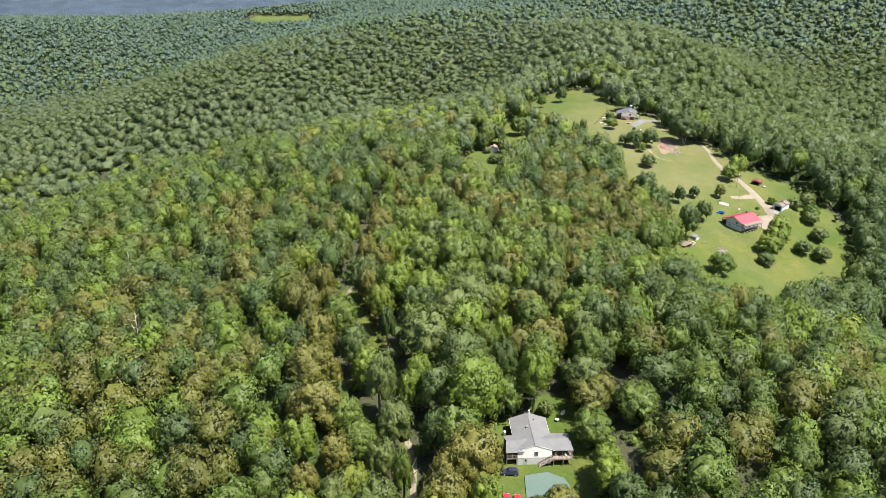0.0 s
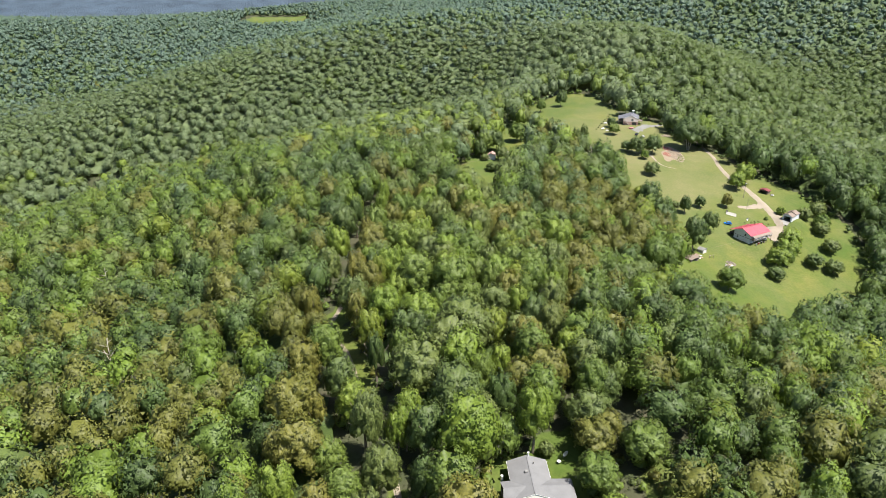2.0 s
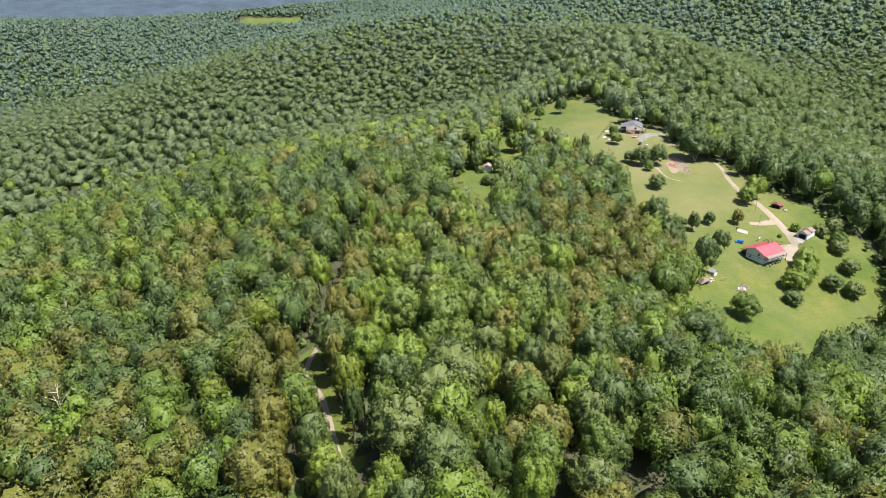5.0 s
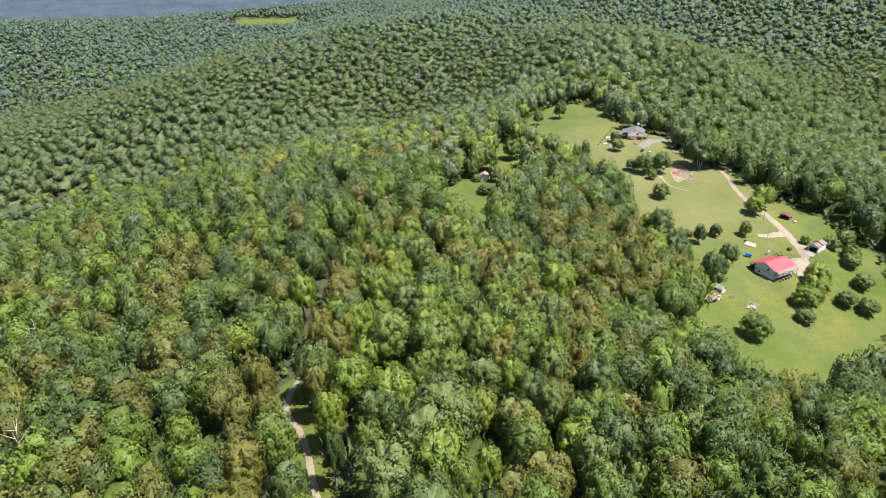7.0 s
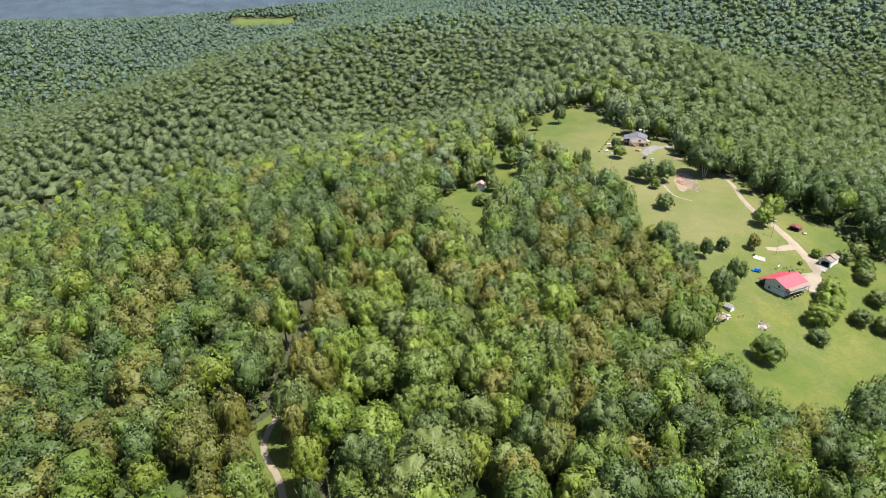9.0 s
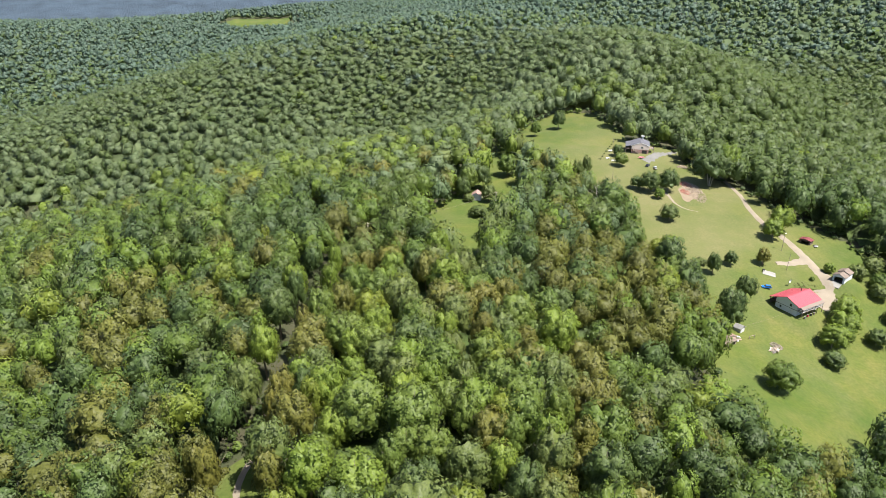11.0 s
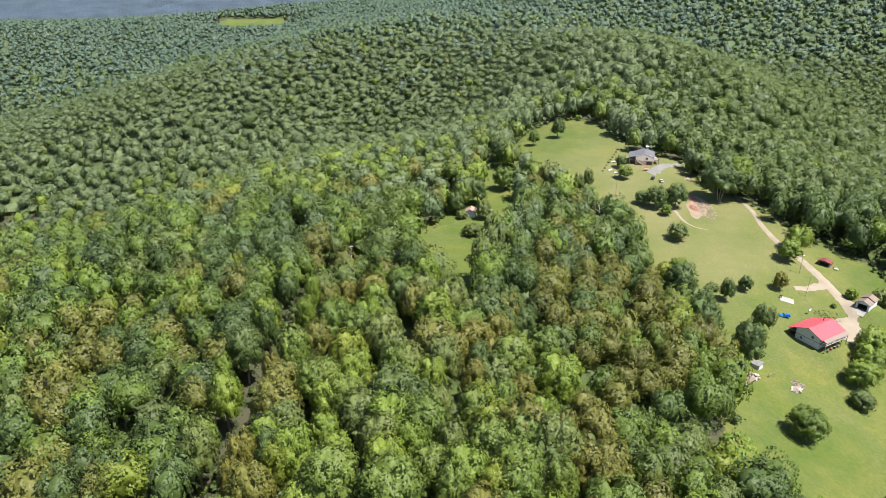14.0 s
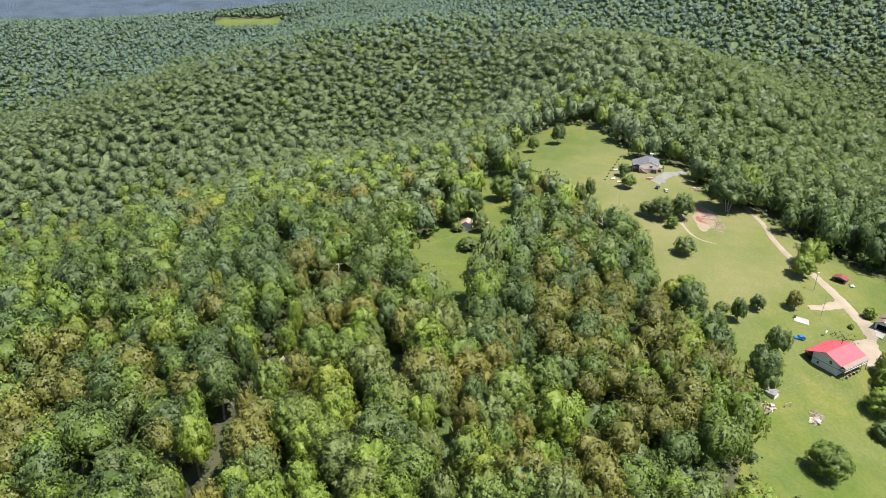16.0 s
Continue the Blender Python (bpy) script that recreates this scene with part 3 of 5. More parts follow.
# farther woods, by distance
MIDFAR = [crown_shape(rng, 26, 1, 205, 0.125, 1.0, 1.2, 0.22, 0.36, 0.03, p, 0.58, 0.36, 0.78) for p in (0.0, 0.1, 0.2, 0.3, 0.4, 0.05, 0.15)]
FARSHAPE = [crown_shape(rng, 16, 0, 84, 0.165, 1.0, 1.15, 0.24, 0.40, 0.04, p, 0.6, 0.38, 0.78) for p in (0.0, 0.1, 0.2, 0.3, 0.4, 0.05, 0.15)]
for y0, y1, gap, shapes, name, label in ((470, 770, 10.0, MIDFAR, "hilltop_forest", "tall mixed green broadleaf forest round the upper meadow"),
                                         (770, 1000, 8.4, FARSHAPE, "hillside_forest", "wooded hillsides of broadleaf trees in haze-tinted greens")):
    wx, wy = scatter(-760, 760, y0, y1, gap, rng, 0.62)
    keep = in_woods(wx, wy, 2.5) & (np.abs(wx - 10) < 0.68 * (wy + 20) + 20)
    wx, wy = wx[keep], wy[keep]
    n = len(wx)
    rr = (4.8 if y0 < 700 else 4.3) + (4.4 if y0 < 700 else 3.6) * rng.beta(1.3, 2.2, n)
    hh = rng.uniform(9.5, 14.5, n) + rr * 1.0 if y0 < 700 else rng.uniform(13, 16.5, n) + rr * 0.6
    tall = rr * rng.uniform(0.9, 1.15, n) if y0 < 700 else rr * rng.uniform(0.8, 1.05, n)
    tall = np.where(edge_of_woods(wx, wy) < 12, np.maximum(tall, (hh - 1.5) / 1.9), tall)
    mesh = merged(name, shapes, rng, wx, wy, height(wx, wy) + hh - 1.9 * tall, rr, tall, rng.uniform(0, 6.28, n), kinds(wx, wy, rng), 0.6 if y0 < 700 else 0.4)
    tagged(new(name, mesh), label, "forest", kind="stuff")

# woods under the start of the flight
wx, wy = scatter(-190, 200, -70, 92, 9.8, rng)
keep = off_line([(-6, -80), (-6, 95)], wx, wy) > 3
wx, wy = wx[keep], wy[keep]
n = len(wx)
rr = 5.0 + 4.0 * rng.beta(1.6, 2.2, n)
hh = rng.uniform(11, 17, n) + rr
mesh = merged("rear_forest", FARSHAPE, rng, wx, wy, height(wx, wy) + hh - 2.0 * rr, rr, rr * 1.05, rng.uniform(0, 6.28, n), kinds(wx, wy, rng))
tagged(new("rear_forest", mesh), "dense mixed green broadleaf forest on the near ridge", "forest", kind="stuff")

TINY = [crown_shape(rng, 7, 0, 14, 0.33, 1.0, 1.0, 0.22, 0.45, 0.06, p, 0.62, 0.38, 0.78) for p in (0.0, 0.1, 0.2, 0.3, 0.4, 0.05, 0.15, 0.25)]
wx, wy = scatter(-1650, 1650, 1000, 2420, 11.2, rng, 0.6)
keep = in_woods(wx, wy, 5) & (np.abs(wx - 10) < 0.68 * wy) & (wy < crest(wx) + 140)
wx, wy = wx[keep], wy[keep]
n = len(wx)
rr = 4.6 + 5.4 * rng.beta(1.3, 2.4, n)
hh = rng.uniform(12.5, 19.0, n) + rr * 0.5
tall = rr * rng.uniform(0.9, 1.3, n)
tall = np.where(edge_of_woods(wx, wy) < 25, np.maximum(tall, (hh - 1.0) / 1.7), tall)
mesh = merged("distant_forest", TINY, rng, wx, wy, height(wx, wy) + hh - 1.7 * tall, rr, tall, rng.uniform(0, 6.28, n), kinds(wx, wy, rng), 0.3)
tagged(new("distant_forest", mesh), "distant wooded ridges, haze painted into blue-green leaves", "forest", kind="stuff")



# low growth that closes the gaps under the crowns
def low_growth(name, x0, x1, y0, y1, gap, lift, swell, leaf, label):
    r = np.random.default_rng(61)
    nx, ny = int((x1 - x0) / gap), int((y1 - y0) / gap)
    i, j = np.meshgrid(np.arange(nx), np.arange(ny))
    x = x0 + (i + r.uniform(-0.3, 0.3, i.shape)) * gap
    y = y0 + (j + r.uniform(-0.3, 0.3, i.shape)) * gap
    margin = np.minimum(off_line(LANE, x, y) + 1.5, edge_of_woods(x, y))
    z = height(x, y) - 0.3 + (lift + swell * r.uniform(-1, 1, i.shape)) * np.clip((margin - 1.9 * gap) / 9, 0, 1)
    ok = (margin > 1.9 * gap) & (np.hypot(x - 42, y - 150) > 48) & ((off_line(LANE, x, y) > 10) | (y > 420))
    for poly in CLEARINGS:
        ok &= ~inside(poly, x, y)
    ids = np.arange(nx * ny).reshape(ny, nx)
    quads = np.stack([ids[:-1, :-1], ids[:-1, 1:], ids[1:, 1:], ids[1:, :-1]], -1).reshape(-1, 4)
    quads = quads[ok.ravel()[quads].all(1)]
    p = np.stack([x, y, z], -1).reshape(-1, 3)
    way = r.normal(0, 0.35, p.shape) + (0, 0, 1)
    way /= np.linalg.norm(way, axis=1)[:, None]
    me = leafy_mesh(name, p, quads, way, [LEAVES[leaf]], None, r.uniform(0, 1, len(p)))
    tagged(new(name, me), label, "undergrowth", kind="stuff")


low_growth("understorey", -430, 430, 92, 470, 4.0, 4.5, 2.2, 2, "shady green saplings beneath the forest crowns")
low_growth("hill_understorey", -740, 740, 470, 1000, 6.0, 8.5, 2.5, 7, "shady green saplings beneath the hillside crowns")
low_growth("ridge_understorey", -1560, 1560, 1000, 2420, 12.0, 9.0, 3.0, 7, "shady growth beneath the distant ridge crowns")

# shrubs and saplings along the wood's edges
ux, uy = scatter(-70, 260, 92, 680, 4.6, rng)
edge = off_line(LANE, ux, uy) + 2.0
open_here = np.zeros(ux.shape, bool)
for poly in (MEADOW, PADDOCK, YARD, GLADE, HOLLOW):
    edge = np.minimum(edge, off_line(poly + poly[:1], ux, uy))
    open_here |= inside(poly, ux, uy)
keep = ~open_here & (off_line(LANE, ux, uy) > np.where((uy > 190) & (uy < 262), 5.0, 3.0)) & (edge < 9 + 4 * soft_noise(ux, uy, 30, 17)) & (edge > 0.8) & (off_line(LANE, ux, uy) > 3.2)
ux, uy = ux[keep], uy[keep]
n = len(ux)
SHRUB = [crown_shape(rng, 9, 0, 60, 0.18, 0.9) for _ in range(4)]
tall = rng.uniform(1.2, 3.6, n)
mesh = merged("undergrowth", SHRUB, rng, ux, uy, height(ux, uy) - 0.4, rng.uniform(1.8, 3.4, n), tall, rng.uniform(0, 6.28, n), kinds(ux, uy, rng))
tagged(new("undergrowth", mesh), "leafy shrubs and saplings along the forest edge", "shrubs", kind="stuff")


# ---- builders ----
NAVY = surface("navy_car_paint", (0.02, 0.025, 0.05), 0.25, vary=0.1, bump=0.0)
BLUE = surface("blue_car_paint", (0.012, 0.11, 0.36), 0.25, vary=0.08, bump=0.0)
BLACK = surface("black_rubber", (0.02, 0.02, 0.02), 0.8, vary=0.2, bump=0.0)
RED = surface("red_enamel", (0.34, 0.02, 0.035), 0.35, vary=0.1, bump=0.0)
SILVER = surface("silver_paint", (0.45, 0.46, 0.47), 0.3, 0.4, vary=0.1, bump=0.0)
TIMBER = surface("weathered_timber", (0.20, 0.165, 0.135), 0.85, vary=0.35, scale=3, bump=0.4)
DARKWOOD = surface("dark_stained_timber", (0.10, 0.075, 0.06), 0.8, vary=0.3, scale=3, bump=0.3)
# near-black colour standing in for the shade inside sheds and the garage bay
SHADE = surface("painted_interior_shade", (0.035, 0.032, 0.03), 0.9, vary=0.3, bump=0.0)
BLOCK = surface("grey_painted_block", (0.44, 0.43, 0.41), 0.8, vary=0.15, scale=1.5, bump=0.3)
BEIGE = surface("beige_siding", (0.62, 0.51, 0.45), 0.7, vary=0.12, scale=1.0, bump=0.2)
BRICK = surface("pink_brick", (0.40, 0.24, 0.20), 0.9, vary=0.3, scale=4, bump=0.4)
PALEBLUE = surface("pale_grey_siding", (0.46, 0.48, 0.50), 0.6, vary=0.12, scale=0.8, bump=0.15)
SLATE = surface("dark_grey_shingle", (0.085, 0.085, 0.098), 0.9, vary=0.25, scale=1.5, bump=0.5)
TAN = surface("tan_metal_roof", (0.15, 0.115, 0.093), 0.6, vary=0.25, scale=0.6, bump=0.1)
MAROON = surface("maroon_metal_roof", (0.16, 0.045, 0.05), 0.5, vary=0.3, scale=0.6, bump=0.1)
RUST = surface("rusty_sheet_iron", (0.27, 0.18, 0.155), 0.8, vary=0.5, scale=1.0, bump=0.2)
PALE_IRON = surface("bare_sheet_iron", (0.19, 0.185, 0.18), 0.5, 0.3, vary=0.3, scale=0.8, bump=0.1)
TRIM = surface("white_trim", (0.46, 0.46, 0.445), 0.5, vary=0.08, bump=0.0)
POND = surface("pale_teal_cover", (0.080, 0.115, 0.098), 0.4, vary=0.10, scale=0.3, bump=0.05, where="Position")
CLAY = surface("red_clay", (0.175, 0.135, 0.095), 0.95, vary=0.35, scale=0.6, bump=0.6, depth=0.08, where="Position")
RUBBLE = surface("pale_rubble", (0.27, 0.215, 0.165), 0.95, vary=0.35, scale=1.2, bump=0.5, depth=0.05)
GRAVEL = surface("grey_gravel", (0.125, 0.122, 0.115), 0.95, vary=0.25, scale=1.2, bump=0.5, depth=0.03, where="Position")
BLOSSOM = surface("pink_blossom", (0.50, 0.18, 0.22), 0.9, vary=0.5, scale=3, bump=0.2)


def glass_material():
    m, nt, b = shader("dark_window_glass", 0.08)
    b.inputs["Base Color"].default_value = (0.02, 0.025, 0.03, 1)
    b.inputs["Specular IOR Level"].default_value = 0.6
    return m


GLASS = glass_material()


def box(bm, x0, x1, y0, y1, z0, z1):
    m = Matrix.Translation(((x0 + x1) / 2, (y0 + y1) / 2, (z0 + z1) / 2)) @ Matrix.Diagonal((x1 - x0, y1 - y0, z1 - z0, 1))
    bmesh.ops.create_cube(bm, size=1, matrix=m)
    return bm


def boxes(*rows):
    bm = bmesh.new()
    for r in rows:
        box(bm, *r)
    return bm


def solid(points, thick):
    """A flat panel through the points, in order, thickened downwards."""
    bm = bmesh.new()
    top = [bm.verts.new(p) for p in points]
    low = [bm.verts.new((p[0], p[1], p[2] - thick)) for p in points]
    bm.faces.new(top)
    bm.faces.new(low[::-1])
    n = len(points)
    for i in range(n):
        j = (i + 1) % n
        bm.faces.new((top[j], top[i], low[i], low[j]))
    bmesh.ops.recalc_face_normals(bm, faces=bm.faces)
    return bm


def upright(points, y0, y1):
    """A wall panel with the outline (x, z), from y0 to y1."""
    bm = bmesh.new()
    a = [bm.verts.new((x, y0, z)) for x, z in points]
    b = [bm.verts.new((x, y1, z)) for x, z in points]
    bm.faces.new(a)
    bm.faces.new(b[::-1])
    n = len(points)
    for i in range(n):
        j = (i + 1) % n
        bm.faces.new((a[j], a[i], b[i], b[j]))
    bmesh.ops.recalc_face_normals(bm, faces=bm.faces)
    return bm


def pole_shape(bm, a, b, r1, r2, sides=8):
    a, b = Vector(a), Vector(b)
    d = b - a
    m = Matrix.Translation((a + b) / 2) @ d.to_track_quat("Z", "Y").to_matrix().to_4x4()
    bmesh.ops.create_cone(bm, cap_ends=True, segments=sides, radius1=r1, radius2=r2, depth=d.length, matrix=m)
    return bm


def part(name, bm, material, parent, label=""):
    me = bpy.data.meshes.new(name)
    bm.to_mesh(me)
    bm.free()
    me.materials.append(material)
    ob = new(name, me)
    if parent:
        ob.parent = parent
    return tagged(ob, label)


def thing(name, x, y, z, turn, label, category, group=""):
    ob = tagged(new(name), label, category, group)
    ob.location = (x, y, float(height(x, y)) if z is None else z)
    ob.rotation_euler = (0, 0, radians(turn))
    return ob


def window(parent, x, z, w, h, y, name="window", facing=-1):
    """A framed window standing a little proud of a wall that runs along x."""
    f = part(name, boxes((x - w / 2 - 0.1, x + w / 2 + 0.1, y - 0.05, y + 0.05, z - 0.1, z), (x - w / 2 - 0.1, x + w / 2 + 0.1, y - 0.05, y + 0.05, z + h, z + h + 0.1),
                         (x - w / 2 - 0.1, x - w / 2, y - 0.05, y + 0.05, z, z + h), (x + w / 2, x + w / 2 + 0.1, y - 0.05, y + 0.05, z, z + h),
                         (x - w / 2, x + w / 2, y - 0.045, y + 0.045, z + h / 2 - 0.03, z + h / 2 + 0.03)), TRIM, parent, "white window frame")
    part("pane", boxes((x - w / 2, x + w / 2, y - 0.02, y + 0.02, z, z + h)), GLASS, f, "dark glass pane")


def side_window(parent, y, z, w, h, x):
    f = part("window", boxes((x - 0.05, x + 0.05, y - w / 2 - 0.1, y + w / 2 + 0.1, z - 0.1, z), (x - 0.05, x + 0.05, y - w / 2 - 0.1, y + w / 2 + 0.1, z + h, z + h + 0.1),
                             (x - 0.05, x + 0.05, y - w / 2 - 0.1, y - w / 2, z, z + h), (x - 0.05, x + 0.05, y + w / 2, y + w / 2 + 0.1, z, z + h)), TRIM, parent, "white window frame")
    part("pane", boxes((x - 0.02, x + 0.02, y - w / 2, y + w / 2, z, z + h)), GLASS, f, "dark glass pane")


def railing(parent, x0, y0, x1, y1, z, mat, gap=0.5, high=0.95):
    """A deck rail: top and bottom rails with balusters."""
    d = Vector((x1 - x0, y1 - y0, 0))
    n = max(2, int(d.length / gap))
    bm = bmesh.new()
    pole_shape(bm, (x0, y0, z + high), (x1, y1, z + high), 0.07, 0.07, 4)
    pole_shape(bm, (x0, y0, z + 0.15), (x1, y1, z + 0.15), 0.05, 0.05, 4)
    for i in range(n + 1):
        p = Vector((x0, y0, z)) + d * (i / n)
        pole_shape(bm, p, p + Vector((0, 0, high)), 0.045, 0.045, 4)
    part("railing", bm, mat, parent)


def posts(parent, spots, z0, z1, mat, r=0.09):
    for x, y in spots:
        part("post", boxes((x - r, x + r, y - r, y + r, z0, z1)), mat, parent)


def stairs(parent, x0, x1, y0, y1, z0, z1, n, mat):
    """Open stairs that climb along x from x0 (low) to x1 (high)."""
    for i in range(n):
        a, b = x0 + (x1 - x0) * i / n, x0 + (x1 - x0) * (i + 1) / n
        lo, hi = min(a, b), max(a, b)
        z = z0 + (z1 - z0) * (i + 1) / n
        part("step", boxes((lo - 0.03, hi + 0.03, y0, y1, z - 0.07, z)), mat, parent)
    for y in (y0, y1):
        bm = bmesh.new()
        pole_shape(bm, (x0, y, z0 + 0.95), (x1, y, z1 + 0.95), 0.06, 0.06, 4)
        pole_shape(bm, (x0, y, z0), (x1, y, z1 - 0.1), 0.09, 0.09, 4)
        for k in range(5):
            s = k / 4
            p = Vector((x0 + (x1 - x0) * s, y, z0 + (z1 - z0) * s))
            pole_shape(bm, p, p + Vector((0, 0, 0.95)), 0.05, 0.05, 4)
        part("stair_rail", bm, mat, parent)


def ribs(x0, z0, x1, z1, y0, y1, gap):
    """Standing seams down a roof slope."""
    bm = bmesh.new()
    n = int((y1 - y0) / gap)
    for i in range(n + 1):
        y = y0 + (y1 - y0) * i / n
        pole_shape(bm, (x0, y, z0 + 0.02), (x1, y, z1 + 0.02), 0.035, 0.035, 4)
    return bm


def line_points(points, gap=1.5):
    """A smooth curve through the plan points, sampled evenly."""
    p = [Vector((x, y, 0)) for x, y in points]
    p = [2 * p[0] - p[1]] + p + [2 * p[-1] - p[-2]]
    out = []
    for a, b, c, d in zip(p, p[1:], p[2:], p[3:]):
        n = max(1, int((c - b).length / gap))
        for i in range(n):
            s = i / n
            out.append(0.5 * ((2 * b) + (c - a) * s + (2 * a - 5 * b + 4 * c - d) * s * s + (3 * b - a - 3 * c + d) * s**3))
    return out + [p[-2]]


def ribbon(name, points, wide, mat, label, category, lift=0.07, ragged=0.25, seed=3):
    """A track draped on the ground, with uneven edges."""
    r = random.Random(seed)
    mid = line_points(points)
    cols = 5
    v = []
    for i, p in enumerate(mid):
        d = (mid[min(i + 1, len(mid) - 1)] - mid[max(i - 1, 0)]).normalized()
        s = Vector((-d.y, d.x, 0))
        w = wide(i / (len(mid) - 1)) if callable(wide) else wide
        l, q = w / 2 * (1 + r.uniform(-ragged, ragged)), w / 2 * (1 + r.uniform(-ragged, ragged))
        for k in range(cols):
            o = p + s * (-l + (l + q) * k / (cols - 1))
            v.append((o.x, o.y, float(height(o.x, o.y)) + (lift if 0 < k < cols - 1 else 0.0)))
    f = [(i * cols + k, i * cols + k + 1, (i + 1) * cols + k + 1, (i + 1) * cols + k) for i in range(len(mid) - 1) for k in range(cols - 1)]
    return tagged(new(name, quick_mesh(name, np.array(v), np.array(f), [mat])), label, category, kind="structure")


def patch(name, cx, cy, rx, ry, turn, mat, label, category, lift=0.06, seed=1, kind="structure", rough=0.16, dome=0.0):
    """An irregular patch lying on the ground; a dome heaps it up."""
    r = random.Random(seed)
    rings, seg = 7, 30
    wob = [1 + rough * (math.sin(2 * math.pi * k / seg * 2 + seed) * 0.5 + math.sin(2 * math.pi * k / seg * 5 + seed * 2) * 0.35 + r.uniform(-0.10, 0.10)) for k in range(seg)]
    c, s = math.cos(radians(turn)), math.sin(radians(turn))
    v, f = [], []
    for i in range(rings):
        u = i / (rings - 1)
        for k in range(seg):
            a = 2 * math.pi * k / seg
            px, py = math.cos(a) * rx * u * wob[k], math.sin(a) * ry * u * wob[k]
            x, y = cx + px * c - py * s, cy + px * s + py * c
            up = dome * (1 - u * u) * (1 + r.uniform(-0.25, 0.25)) if dome else 0
            v.append((x, y, float(height(x, y)) + (lift if u < 1 else -0.05) + up))
    for i in range(rings - 1):
        for k in range(seg):
            j = (k + 1) % seg
            f.append((i * seg + k, (i + 1) * seg + k, (i + 1) * seg + j, i * seg + j))
    ob = new(name, quick_mesh(name, np.array(v), np.array(f), [mat]))
    return tagged(ob, label, category, kind=kind)


# ---- tracks and yards ----
ribbon("dirt_road", DRIVE, lambda u: 2.6 + 7.0 * max(0, u - 0.42), DIRT, "pale dirt driveway curving down through the meadow", "road", ragged=0.14, lift=0.24)
ribbon("driveway_branch", [(199, 416), (193, 413), (187, 411), (180, 410)], lambda u: 5.4 - 2.6 * u, DIRT, "short dirt turnout beside the driveway", "road", lift=0.20, seed=5)
patch("dirt_yard", 193.5, 386.5, 8.5, 5.2, 62, DIRT, "bare dirt yard beside the red roofed house", "yard", lift=0.19, seed=4)
ribbon("forest_lane", LANE, 1.8, DIRT, "narrow dirt lane winding between forest trees", "road", ragged=0.2, seed=8)
ribbon("garden_path", [(144.5, 484), (145.9, 477.6), (146.8, 467.7), (150.0, 461.2), (156.5, 457.5)], lambda u: 2.0 - 1.5 * u, DIRT, "narrow pale dirt path across the meadow", "path", seed=6)
ribbon("gravel_drive", [(147.5, 531.5), (151, 535), (155.5, 540.5), (161.2, 546.0), (168.5, 552.8), (176, 560)], lambda u: 6.6 - 3.0 * u, GRAVEL, "grey gravel drive curving up to the house", "driveway", seed=9)
patch("clay_patch", 160.5, 485, 6.6, 14.5, -14, CLAY, "bare red clay patch with rubble in the meadow", "ground", rough=0.34, seed=12, lift=0.08)


def rubble_heap(cx, cy, rx, ry, count, sizes, mat, name, label, seed):
    """Many broken lumps lying over one another."""
    r = np.random.default_rng(seed)
    iv, jf = ico(1)
    vs, fs = [], []
    for i in range(count):
        a, u = r.uniform(0, 6.28), math.sqrt(r.uniform(0, 1))
        x, y = cx + rx * u * math.cos(a), cy + ry * u * math.sin(a)
        s = r.uniform(*sizes)
        v = iv * (r.uniform(0.6, 1.3, (len(iv), 1)) * s) * r.uniform(0.5, 1.3, 3)
        vs.append(v + (x, y, float(height(x, y)) + s * 0.25 + 0.5 * (1 - u) * r.uniform(0, 1)))
        fs.append(jf + i * len(iv))
    return tagged(new(name, quick_mesh(name, np.concatenate(vs), np.concatenate(fs), [mat], smooth=False)), label, "rubble", kind="stuff")


BROKEN_BRICK = surface("broken_red_brick", (0.27, 0.115, 0.085), 0.9, vary=0.35, scale=2, bump=0.4)
rubble_heap(161.5, 494.5, 3.2, 5.0, 260, (0.10, 0.36), BROKEN_BRICK, "brick_heap", "broken red bricks heaped on bare clay", 26)
rubble_heap(157.6, 483.4, 2.6, 4.2, 200, (0.10, 0.36), BROKEN_BRICK, "brick_heap", "broken red bricks heaped on bare clay", 27)
rubble_heap(163.2, 484.5, 5.4, 15.0, 900, (0.08, 0.34), RUBBLE, "rubble", "pale broken rubble and brush strewn on bare clay", 21)
rubble_heap(166, 536, 0.1, 0.1, 1, (0.3, 0.4), RUBBLE, "boulder", "pale boulder at the edge of the gravel drive", 22)
rubble_heap(170, 527, 4.0, 3.0, 60, (0.2, 0.55), RUBBLE, "stone_heap", "heap of pale stones beside the shade trees", 23)

r = np.random.default_rng(51)
vs, fs, ws = [], [], []
for i in range(60):
    a, u = r.uniform(0, 6.28), math.sqrt(r.uniform(0, 1))
    x, y = 187.5 + 6.5 * u * math.cos(a), 393.0 + 4.0 * u * math.sin(a)
    v, f, w, _ = crown_shape(r, 2, 1, 12, 0.35, 0.8)
    ws.append(w)
    vs.append(v * r.uniform(0.25, 0.7) * (1.3, 1.3, 0.5) + (x, y, float(height(x, y)) - 0.05))
    fs.append(f + sum(len(q) for q in vs[:-1]))
WEEDS = foliage("dry_weeds", (0.16, 0.15, 0.055), (0.12, 0.12, 0.04))
tagged(new("weeds", leafy_mesh("weeds", np.concatenate(vs), np.concatenate(fs), np.concatenate(ws), [WEEDS])), "rough dry weeds on the bank beside the drive", "weeds", kind="stuff")

# ---- grey roofed house in the near clearing ----


